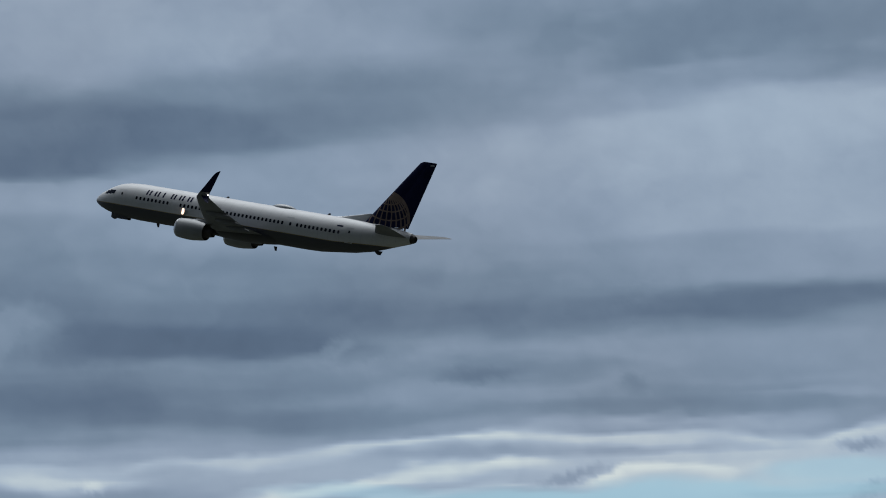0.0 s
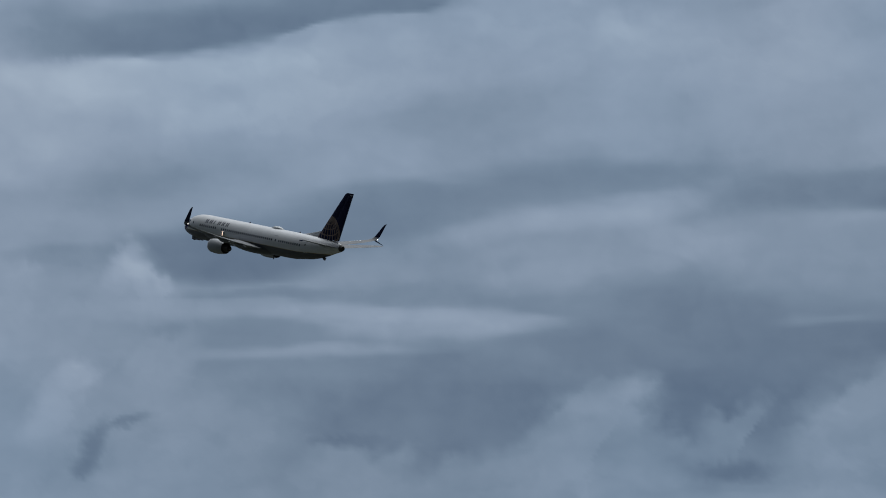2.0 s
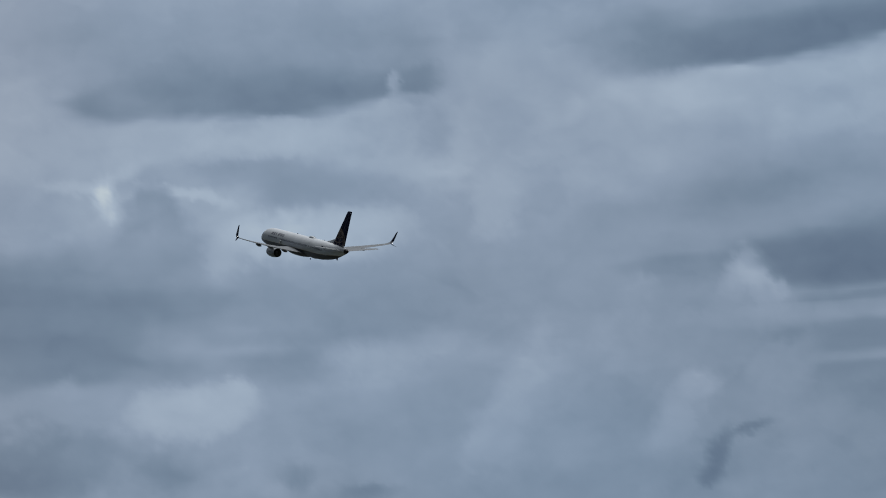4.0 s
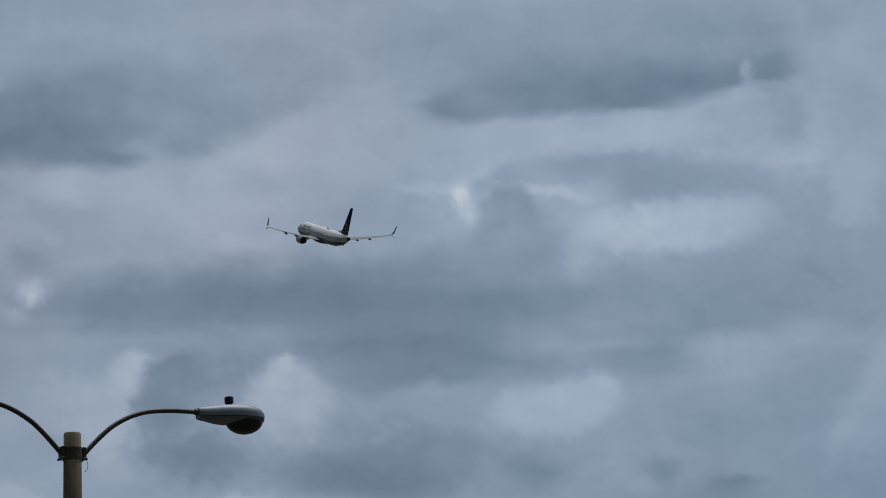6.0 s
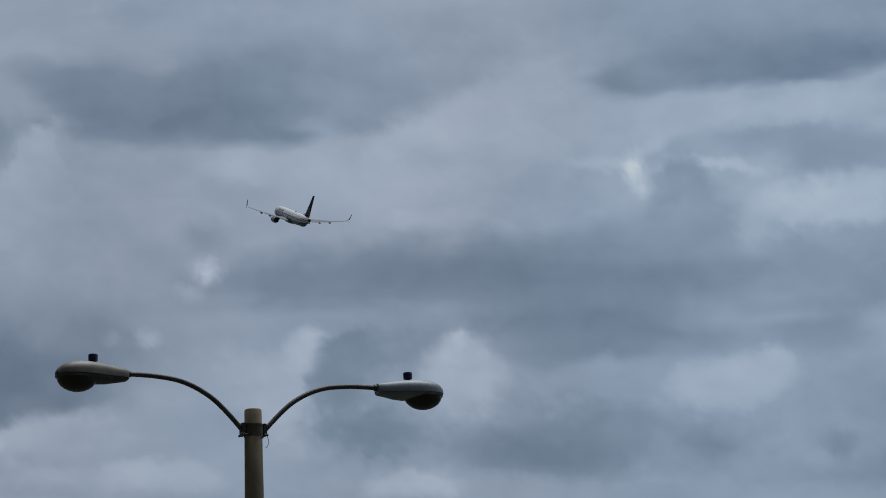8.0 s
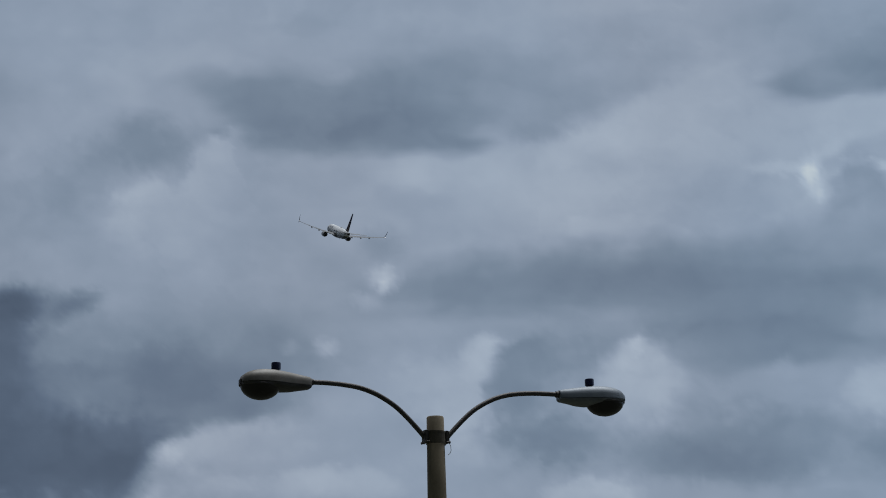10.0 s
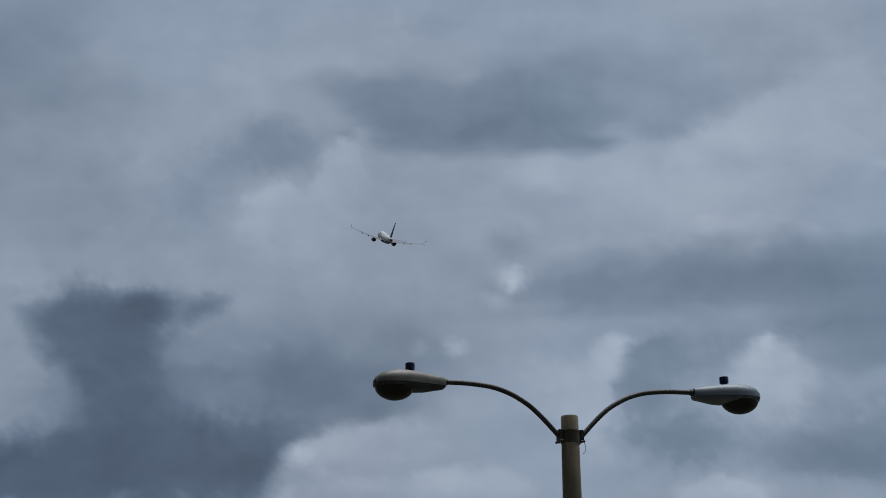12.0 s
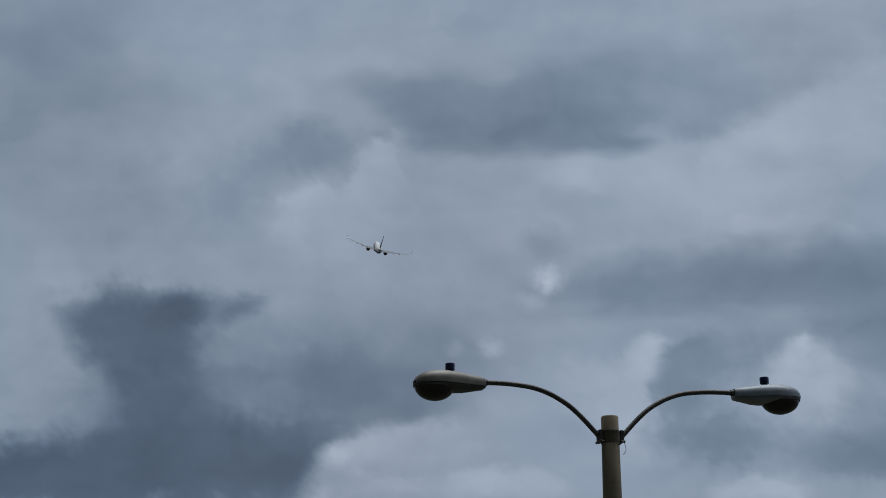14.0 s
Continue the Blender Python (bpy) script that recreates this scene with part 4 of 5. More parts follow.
    billow(13.16, 16.46, 1.30, 0.39, 7.17, 0.669, 0.80, 0.75)
    band(16.01, 16.74, 2.36, 0.32, 6.17, 0.643, 0.80, 0.65)
    billow(9.84, 16.84, 1.06, 1.03, 23.17, 0.620, 0.90, 0.60)
    billow(10.60, 17.89, 0.94, 0.52, 18.17, 0.625, 0.90, 0.60)
    billow(6.70, 11.33, 0.89, 0.39, -1.83, 0.629, 0.90, 0.70)
    billow(13.54, 10.59, 0.40, 0.25, -1.83, 0.634, 0.80, 0.70)
    veil(12.16, 15.60, 1.65, 0.69, 8.17, 0.611, 0.90, 0.60)
    billow(14.71, 12.86, 0.35, 0.30, -1.83, 0.638, 0.90, 0.60)
    veil(-0.14, 15.62, 1.42, 0.80, -1.83, 0.611, 0.90, 0.60)
    veil(18.54, 16.39, 2.95, 0.57, 3.34, 0.625, 0.90, 0.65)
    veil(25.12, 17.31, 2.36, 0.57, -1.66, 0.625, 0.90, 0.65)
    band(23.96, 13.61, 2.60, 0.27, 3.34, 0.611, 0.80, 0.70)
    band(19.78, 11.77, 2.83, 0.16, -1.66, 0.602, 0.80, 0.70)
    veil(33.24, 16.31, 2.95, 0.57, -1.63, 0.607, 0.90, 0.60)
    veil(37.04, 16.66, 2.12, 0.57, -1.63, 0.625, 0.90, 0.60)
    band(35.06, 12.77, 3.30, 0.23, -0.63, 0.607, 0.80, 0.65)
    band(21.26, 11.50, 1.77, 0.32, 0.37, 0.607, 0.80, 0.60)
    billow(19.82, 9.65, 1.53, 0.39, -1.66, 0.468, 0.80, 0.70)
    billow(19.05, 9.22, 0.71, 0.11, -1.66, 0.446, 0.80, 0.70)
    band(17.01, 12.89, 1.42, 0.30, -1.66, 0.459, 0.90, 0.60)
    band(24.96, 10.84, 1.77, 0.46, 6.34, 0.482, 0.90, 0.60)
    billow(8.59, 15.36, 0.59, 0.69, -1.66, 0.634, 0.90, 0.60)
    veil(9.87, 17.18, 1.42, 0.80, 28.34, 0.607, 0.90, 0.50)
    ridge(0.598, 1.49, 0.13, 0.70, 8.41, 8.91, 8.97, 9.92, 9.65, 10.94, 9.99, 11.73, 10.34, 12.19)
    ridge(0.589, 1.37, 0.11, 0.75, 12.40, 9.66, 12.87, 10.45, 13.34, 10.85, 13.80, 10.69, 13.91, 10.32)
    ridge(0.580, 1.26, 0.11, 0.70, 14.27, 10.54, 14.63, 11.31, 15.22, 11.49, 15.67, 10.97, 16.01, 10.68)
    veil(-18.34, 17.98, 1.77, 0.92, -1.29, 0.522, 0.90, 0.60)
    veil(-18.67, 15.83, 1.06, 1.03, -1.29, 0.531, 0.90, 0.60)
    veil(-17.50, 15.96, 0.59, 0.46, -1.29, 0.584, 0.90, 0.50)
    ridge(0.625, 1.49, 0.11, 0.70, 8.35, 15.18, 8.50, 16.09, 9.00, 16.87, 9.27, 17.55, 9.89, 18.09, 10.62, 18.41)
    billow(8.25, 15.98, 0.42, 0.57, -1.83, 0.562, 0.90, 0.60)
    billow(11.91, 17.78, 0.59, 0.53, 8.17, 0.567, 0.90, 0.60)
    ridge(0.607, 1.37, 0.13, 0.70, 11.29, 14.72, 11.67, 15.28, 12.28, 15.59, 13.11, 15.66)
    ridge(0.611, 1.26, 0.11, 0.75, 8.39, 9.22, 9.00, 10.17, 9.43, 10.79, 9.98, 11.45, 10.30, 12.13)
    veil(-9.27, 18.09, 10.62, 0.69, -1.29, 0.602, 0.90, 0.35)
    veil(0.99, 17.52, 8.26, 0.69, -1.98, 0.602, 0.90, 0.30)
    veil(11.05, 16.51, 2.60, 1.37, 18.34, 0.611, 0.90, 0.40)
    billow(9.54, 8.56, 1.89, 0.46, -1.66, 0.531, 0.90, 0.50)
    ridge(0.620, 1.37, 0.10, 0.75, 8.84, 13.55, 8.95, 14.46, 9.29, 15.02, 9.99, 15.14, 10.58, 14.92)
    ridge(0.598, 1.26, 0.09, 0.75, 11.03, 11.04, 11.38, 11.84, 11.97, 12.52, 12.43, 12.86, 13.02, 12.62)
    billow(10.81, 14.23, 0.83, 0.57, -1.66, 0.584, 0.90, 0.50)
    billow(-0.84, 16.68, 0.71, 0.69, -1.98, 0.616, 0.95, 0.60)
    veil(2.22, 13.58, 1.30, 0.80, -1.98, 0.567, 0.95, 0.50)
    veil(-0.60, 13.70, 1.06, 0.69, -1.98, 0.576, 0.95, 0.50)
    veil(14.90, 15.90, 2.12, 0.69, 8.17, 0.616, 0.95, 0.55)
    veil(11.90, 15.04, 1.42, 1.03, -1.83, 0.602, 0.95, 0.50)
    billow(-15.50, 10.85, 1.30, 0.80, -1.29, 0.393, 0.95, 0.60)
    billow(-17.21, 9.16, 2.60, 0.41, -1.29, 0.375, 0.95, 0.60)
    billow(-14.00, 9.36, 1.42, 0.57, -1.29, 0.393, 0.95, 0.60)
    # finer texture over the whole deck
    a, e = deck.az, deck.el
    # ragged patches, lit and shaded, that overlap without pattern
    for k, (size, amount) in enumerate(((0.33, 0.012), (0.5, -0.010), (0.75, 0.006), (1.1, -0.004))):
        x, y = deck.misty if size < 0.6 else deck.rough
        n = fractal(x * size + 7.7 * k, y * size * 1.6, 3, 0.5, 201 + 10 * k)
        fade = np.clip(0.5 + 1.6 * fractal(a * 0.2, e * 0.3, 2, 0.5, 251 + 10 * k), 0, 1)
        deck.tone += amount * fade * np.clip((n - 0.02) / 0.16, 0, 1)
    deck.tone = 0.584 + 1.12 * (deck.tone - 0.58)
    deck.tone += 0.011 * fractal(a * 0.6 + 3.3, e * 0.9, 4, 0.5, 171, True)
    deck.tone += 0.018 * fractal(a * 0.35, e * 0.9, 3, 0.45, 131) + 0.009 * fractal(a * 0.9, e * 1.2, 3, 0.5, 151)
    return deck.tone, deck.clear


def cloud_material():
    m = bpy.data.materials.new("cloud_deck")
    m.use_nodes = True
    m.cycles.emission_sampling = "NONE"
    nt = m.node_tree
    nt.nodes.clear()
    link = nt.links.new
    tone = nt.nodes.new("ShaderNodeAttribute")
    tone.attribute_name = "cloud_tone"
    uv = nt.nodes.new("ShaderNodeUVMap")
    uv.uv_map = "degrees"
    grain = nt.nodes.new("ShaderNodeTexNoise")
    grain.noise_dimensions = "2D"
    grain.inputs["Scale"].default_value = 3.0
    grain.inputs["Detail"].default_value = 6
    grain.inputs["Roughness"].default_value = 0.6
    link(uv.outputs[0], grain.inputs["Vector"])
    add = nt.nodes.new("ShaderNodeMapRange")
    add.inputs["To Min"].default_value = -0.004
    add.inputs["To Max"].default_value = 0.004
    link(grain.outputs["Fac"], add.inputs["Value"])
    total = nt.nodes.new("ShaderNodeMath")
    link(tone.outputs["Fac"], total.inputs[0])
    link(add.outputs[0], total.inputs[1])
    ramp = nt.nodes.new("ShaderNodeValToRGB")
    stops = ramp.color_ramp.elements
    for k, (at, rgb) in enumerate(((0.30, (67, 80, 98)), (0.42, (94, 109, 129)), (0.52, (119, 134, 152)), (0.60, (142, 155, 173)), (0.68, (166, 178, 193)), (0.80, (212, 218, 216)))):
        e = stops[k] if k < 2 else stops.new(at)
        e.position = at
        e.color = (*[((c / 255 + 0.055) / 1.055) ** 2.4 for c in rgb], 1)
    link(total.outputs[0], ramp.inputs[0])
    # the air turns a little more teal towards the clear gap on the right
    where = nt.nodes.new("ShaderNodeSeparateXYZ")
    link(uv.outputs[0], where.inputs[0])
    right = nt.nodes.new("ShaderNodeMapRange")
    right.inputs["From Min"].default_value = -6
    right.inputs["From Max"].default_value = 10
    link(where.outputs["X"], right.inputs["Value"])
    teal = nt.nodes.new("ShaderNodeMix")
    teal.data_type = "RGBA"
    teal.blend_type = "MULTIPLY"
    link(right.outputs[0], teal.inputs["Factor"])
    link(ramp.outputs[0], teal.inputs[6])
    teal.inputs[7].default_value = (0.947, 1.0, 1.03, 1)
    # broad patches of warmer and cooler grey
    drift = nt.nodes.new("ShaderNodeTexNoise")
    drift.noise_dimensions = "2D"
    drift.inputs["Scale"].default_value = 0.13
    drift.inputs["Detail"].default_value = 1
    link(uv.outputs[0], drift.inputs["Vector"])
    swing = nt.nodes.new("ShaderNodeMapRange")
    swing.inputs["From Min"].default_value = 0.35
    swing.inputs["From Max"].default_value = 0.65
    link(drift.outputs["Fac"], swing.inputs["Value"])
    shade = nt.nodes.new("ShaderNodeMix")
    shade.data_type = "RGBA"
    link(swing.outputs[0], shade.inputs["Factor"])
    shade.inputs[6].default_value = (0.983, 1.0, 1.012, 1)
    shade.inputs[7].default_value = (1.012, 0.998, 0.994, 1)
    cast = nt.nodes.new("ShaderNodeMix")
    cast.data_type = "RGBA"
    cast.blend_type = "MULTIPLY"
    cast.inputs["Factor"].default_value = 1.0
    link(teal.outputs[2], cast.inputs[6])
    link(shade.outputs[2], cast.inputs[7])
    rift = nt.nodes.new("ShaderNodeAttribute")
    rift.attribute_name = "clear_sky"
    blue = nt.nodes.new("ShaderNodeMix")
    blue.data_type = "RGBA"
    link(rift.outputs["Fac"], blue.inputs["Factor"])
    link(cast.outputs[2], blue.inputs[6])
    blue.inputs[7].default_value = (0.35, 0.56, 0.68, 1)
    light = nt.nodes.new("ShaderNodeEmission")
    link(blue.outputs[2], light.inputs["Color"])
    out = nt.nodes.new("ShaderNodeOutputMaterial")
    link(light.outputs[0], out.inputs["Surface"])
    return m


def sky_backdrop(radius=3600.0):
    az = np.concatenate([np.arange(-60, -22, 2.0), np.arange(-22, 58, 0.07), np.arange(58, 96, 2.0)])
    el = np.concatenate([np.arange(-1, 6, 1.0), np.arange(6, 20, 0.06), np.arange(20, 33, 1.0)])
    tone, clear = cloud_deck(az, el)
    a, e = np.radians(np.meshgrid(az, el))
    verts = np.stack([radius * np.sin(a) * np.cos(e), radius * np.cos(a) * np.cos(e), 1.6 + radius * np.sin(e)], -1).reshape(-1, 3)
    k = np.arange(len(el) * len(az)).reshape(len(el), len(az))
    faces = np.stack([k[:-1, 1:], k[:-1, :-1], k[1:, :-1], k[1:, 1:]], -1).reshape(-1, 4)
    me = bpy.data.meshes.new("sky_backdrop")
    me.vertices.add(len(verts))
    me.vertices.foreach_set("co", verts.ravel())
    me.loops.add(faces.size)
    me.loops.foreach_set("vertex_index", faces.ravel())
    me.polygons.add(len(faces))
    me.polygons.foreach_set("loop_start", np.arange(0, faces.size, 4))
    me.update(calc_edges=True)
    degrees = np.stack(np.meshgrid(az, el), -1).reshape(-1, 2)[faces.ravel()]
    me.uv_layers.new(name="degrees").data.foreach_set("uv", degrees.ravel().astype(np.float32))
    me.attributes.new("cloud_tone", "FLOAT", "POINT").data.foreach_set("value", tone.ravel().astype(np.float32))
    me.attributes.new("clear_sky", "FLOAT", "POINT").data.foreach_set("value", clear.ravel().astype(np.float32))
    me.materials.append(cloud_material())
    return tagged(new("sky_backdrop", me), "overcast sky with torn grey-blue clouds and a bright gap low down", "sky", kind="structure")


sky_backdrop()


def ground():
    bm = bmesh.new()
    bmesh.ops.create_circle(bm, cap_ends=True, segments=96, radius=3580)
    me = bpy.data.meshes.new("ground")
    bm.to_mesh(me)
    me.materials.append(GROUND)
    return tagged(new("ground", me), "flat dry grass ground reaching the horizon", "ground", kind="structure")


ground()

# ---- mesh helpers ----
def part(name, bm, mat, parent, label="", smooth=True):
    """Links a bmesh as one mesh object under a thing or a part."""
    bmesh.ops.recalc_face_normals(bm, faces=bm.faces)
    me = bpy.data.meshes.new(name)
    bm.to_mesh(me)
    bm.free()
    me.materials.append(mat)
    if smooth:
        for p in me.polygons:
            p.use_smooth = True
        me.set_sharp_from_angle(angle=radians(38))
    ob = new(name, me)
    ob.parent = parent
    if label:
        tagged(ob, label)
    return ob


def loft(bm, rings, cap=True):
    rows = [[bm.verts.new(p) for p in ring] for ring in rings]
    n = len(rows[0])
    for a, b in zip(rows, rows[1:]):
        for i in range(n):
            bm.faces.new((a[i], a[(i + 1) % n], b[(i + 1) % n], b[i]))
    if cap:
        bm.faces.new(rows[0])
        bm.faces.new(list(reversed(rows[-1])))
    return rows


def lathe_x(profile, y, z, seg=32, closed=False):
    """A body turned about an axis along x; profile: rows of (x, radius)."""
    bm = bmesh.new()
    loft(bm, [[(x, y + r * math.cos(2 * math.pi * i / seg), z + r * math.sin(2 * math.pi * i / seg)) for i in range(seg)] for x, r in profile], cap=not closed)
    return bm


def tube(points, radius, seg=12):
    bm = bmesh.new()
    rings = []
    pts = [Vector(p) for p in points]
    for i, p in enumerate(pts):
        d = (pts[min(i + 1, len(pts) - 1)] - pts[max(i - 1, 0)]).normalized()
        side = d.cross(Vector((0.13, 0.37, 0.92))).normalized()
        up = side.cross(d)
        rings.append([p + radius * (side * math.cos(2 * math.pi * k / seg) + up * math.sin(2 * math.pi * k / seg)) for k in range(seg)])
    loft(bm, rings)
    return bm


def box(x0, x1, y0, y1, z0, z1, bevel=0.0):
    bm = bmesh.new()
    bmesh.ops.create_cube(bm, size=1)
    for v in bm.verts:
        v.co = Vector(((x0 + x1) / 2 + v.co.x * (x1 - x0), (y0 + y1) / 2 + v.co.y * (y1 - y0), (z0 + z1) / 2 + v.co.z * (z1 - z0)))
    if bevel:
        bmesh.ops.bevel(bm, geom=bm.edges[:], offset=bevel, segments=2, affect="EDGES")
    return bm


# ---- the airliner: x forward, y to its left; s is the distance behind the nose ----
REF = 20.0
BODY = ((0.0, 0.02, 0.02, -0.55), (0.12, 0.28, 0.27, -0.54), (0.4, 0.55, 0.52, -0.50), (0.9, 0.90, 0.84, -0.42), (1.6, 1.23, 1.16, -0.33),
        (2.4, 1.50, 1.47, -0.20), (3.3, 1.70, 1.74, -0.08), (4.4, 1.82, 1.91, -0.02), (6.0, 1.88, 2.0, 0.0), (12.0, 1.88, 2.0, 0.0), (18.0, 1.88, 2.0, 0.0),
        (24.0, 1.88, 2.0, 0.0), (28.0, 1.88, 2.0, 0.0), (30.0, 1.87, 1.97, 0.03), (32.0, 1.80, 1.85, 0.14), (34.0, 1.63, 1.72, 0.24), (36.0, 1.36, 1.49, 0.42),
        (37.6, 1.10, 1.20, 0.62), (39.0, 0.84, 0.90, 0.80), (40.0, 0.64, 0.68, 0.90), (40.5, 0.52, 0.55, 0.94))


def body_at(s):
    for a, b in zip(BODY, BODY[1:]):
        if s <= b[0]:
            k = (s - a[0]) / (b[0] - a[0])
            return [a[i] + (b[i] - a[i]) * k for i in range(4)]
    return BODY[-1]


def on_body(s, z, side, off=0.006):
    """A point of the skin at height z, side +1 left or -1 right."""
    _, w, h, c = body_at(s)
    k = max(-1, min(1, (z - c) / h))
    a = math.asin(k)
    return Vector((REF - s, side * (w * math.cos(a) + off * math.cos(a)), c + h * math.sin(a) + off * math.sin(a)))


def skin_patch(s0, s1, z0, z1, side, off=0.008, lean=0.0, n=4):
    """A thin plate that follows the skin."""
    bm = bmesh.new()
    outer, inner = [], []
    for i in range(n + 1):
        z = z0 + (z1 - z0) * i / n
        d = lean * i / n
        outer.append([bm.verts.new(on_body(s + d, z, side, off)) for s in (s0, s1)])
        inner.append([bm.verts.new(on_body(s + d, z, side, -0.02)) for s in (s0, s1)])
    for i in range(n):
        bm.faces.new((outer[i][0], outer[i][1], outer[i + 1][1], outer[i + 1][0]))
        for k in (0, 1):
            bm.faces.new((outer[i][k], outer[i + 1][k], inner[i + 1][k], inner[i][k]))
    for i in (0, n):
        bm.faces.new((outer[i][0], outer[i][1], inner[i][1], inner[i][0]))
    return bm


def window_mesh(name, w, h, depth=0.012):
    """A rounded window pane standing a hair proud of the skin, facing +y."""
    bm = bmesh.new()
    ring = [(w / 2 * math.copysign(abs(math.cos(t)) ** 0.6, math.cos(t)), h / 2 * math.copysign(abs(math.sin(t)) ** 0.6, math.sin(t))) for t in [2 * math.pi * (i + 0.5) / 12 for i in range(12)]]
    loft(bm, [[(x, -0.05, z) for x, z in ring], [(x, depth, z) for x, z in ring]])
    bmesh.ops.recalc_face_normals(bm, faces=bm.faces)
    me = bpy.data.meshes.new(name)
    bm.to_mesh(me)
    bm.free()
    me.materials.append(GLASS)
    return me


def foil(le, chord, thick, up, n=9):
    """A wing section: le is the leading edge, the chord runs aft (-x), the thickness along up."""
    le, up = Vector(le), Vector(up).normalized()
    ts = [0.5 - 0.5 * math.cos(math.pi * i / n) for i in range(n + 1)]

    def half(x):
        return 5 * thick * chord * (0.2969 * math.sqrt(x) - 0.126 * x - 0.3516 * x * x + 0.2843 * x ** 3 - 0.1036 * x ** 4)

    top = [le + Vector((-chord * x, 0, 0)) + up * (half(x) + 0.003) for x in ts]
    low = [le + Vector((-chord * x, 0, 0)) - up * (half(x) * 0.75 + 0.003) for x in reversed(ts[1:-1])]
    return top + low


def wing_z(y):
    return -1.25 + (y - 1.88) * 0.105 + 1.1 * (y / 17.16) ** 2


def wing_le(y):
    return 24.65 - (17.16 - y) * 0.546 - max(0.0, 4.6 - y) * 0.55


def wing_te(y):
    return 23.35 - 0.02 * y if y < 5.8 else 23.23 + (y - 5.8) * 0.265


def airliner():
    plane = tagged(new("jet_airliner"), "white twin-engine jet airliner with navy tail climbing under clouds", "airplane")
    side_name = {1: "port", -1: "starboard"}

    seg = 40
    bm = bmesh.new()
    loft(bm, [[(REF - s, w * math.cos(2 * math.pi * i / seg), c + h * math.sin(2 * math.pi * i / seg)) for i in range(seg)] for s, w, h, c in BODY])
    part("fuselage", bm, PAINT, plane, "white upper body with grey belly")
    part("exhaust_cone", lathe_x([(REF - 40.42, 0.52), (REF - 40.75, 0.45), (REF - 40.98, 0.32), (REF - 40.8, 0.22)], 0, 0.94, 20), HOT, plane, "dark metal tail exhaust")

    # belly fairing under the wing
    bm = bmesh.new()
    rings = []
    for i in range(13):
        k = i / 12
        s = 13.2 + 13.0 * k
        swell = math.sin(math.pi * k) ** 0.5 + 0.02
        rings.append([(REF - s, 2.05 * swell * math.cos(2 * math.pi * j / 24), -1.35 + 0.98 * swell * math.sin(2 * math.pi * j / 24)) for j in range(24)])
    loft(bm, rings)
    part("belly_fairing", bm, BELLY, plane)

    # cockpit glazing
    for side in (1, -1):
        for s0, s1, z0, z1, lean in ((1.75, 2.25, 0.30, 0.72, 0.25), (2.30, 2.85, 0.36, 0.84, 0.18), (2.90, 3.30, 0.44, 0.86, 0.10)):
            part("cockpit_window", skin_patch(s0, s1, z0, z1, side, 0.012, lean), GLASS, plane)

    # cabin windows
    pane = window_mesh("cabin_window", 0.27, 0.37)
    places = [6.52 + 0.518 * i for i in range(9)] + [12.4 + 0.508 * i for i in range(27)] + [26.62] + [27.5 + 0.508 * i for i in range(11)]
    for side in (1, -1):
        for s in places:
            w = new("cabin_window", pane)
            w.parent = plane
            p = on_body(s, 0.38, side, 0.0)
            w.location = p
            w.rotation_euler = (math.asin(0.19) if side > 0 else -math.asin(0.19), 0, 0 if side > 0 else math.pi)

    # doors, titles (plain bars), small markings
    for side in (1, -1):
        for s in (4.0, 33.4):
            part("cabin_door", skin_patch(s, s + 0.85, -0.60, 1.05, side, 0.012), WHITE, plane)
            part("door_window", skin_patch(s + 0.33, s + 0.52, 0.45, 0.72, side, 0.02), GLASS, plane)
        for i in range(6):
            s = (7.55 + 1.09 * i) if side > 0 else (7.55 + 1.09 * (5 - i))
            for d in ((0.0,) if i == 2 else (0.0, 0.40)):
                part("title_bar", skin_patch(s + d, s + d + 0.2, 0.88, 1.44, side, 0.009, 0.03), NAVY, plane, "navy painted bar in place of a title")
        part("marking", skin_patch(32.2, 32.95, 0.98, 1.14, side, 0.009), NAVY, plane)
        part("marking", skin_patch(26.0, 26.9, 1.02, 1.12, side, 0.009), GREY, plane)

    # wings
    for side in (1, -1):
        bm = bmesh.new()
        rings = []
        for y in (0.8, 1.9, 3.2, 4.6, 5.8, 8.5, 11.5, 14.5, 16.6):
            rings.append(foil((REF - wing_le(y), side * y, wing_z(y)), wing_te(y) - wing_le(y), 0.135 - 0.0025 * y, (0, -side * 0.12, 1)))
        loft(bm, rings)
        wing = part("wing", bm, WING, plane, "swept light grey %s wing" % side_name[side])
        for y, n in ((5.2, 0), (8.6, 1), (11.8, 2)):
            bm = bmesh.new()
            te, z = wing_te(y), wing_z(y)
            rings = []
            for i in range(9):
                k = i / 8
                r = 0.26 * math.sin(math.pi * (0.04 + 0.94 * k)) ** 0.7
                rings.append([(REF - (te - 2.3 + 3.0 * k), side * y + 0.7 * r * math.cos(2 * math.pi * j / 12), z - 0.26 - 0.10 * k + 1.15 * r * math.sin(2 * math.pi * j / 12)) for j in range(12)])
            loft(bm, rings)
            part("flap_fairing", bm, WING, wing)
        # flaps a little out for the climb, and the aileron
        for name, y0, y1, out in (("flap", 2.3, 5.2, 0.22), ("flap", 6.0, 11.9, 0.20), ("aileron", 12.3, 15.9, 0.03)):
            bm = bmesh.new()
            rings = []
            for k in (0, 0.5, 1):
                y = y0 + (y1 - y0) * k
                c = wing_te(y) - wing_le(y)
                rings.append(foil((REF - (wing_te(y) - 0.24 * c + out), side * y, wing_z(y) - 0.25 * out), 0.24 * c + 0.02, 0.13, (-0.12 if out > 0.1 else 0, -side * 0.12, 1), 6))
            loft(bm, rings)
            part(name, bm, WING, wing)
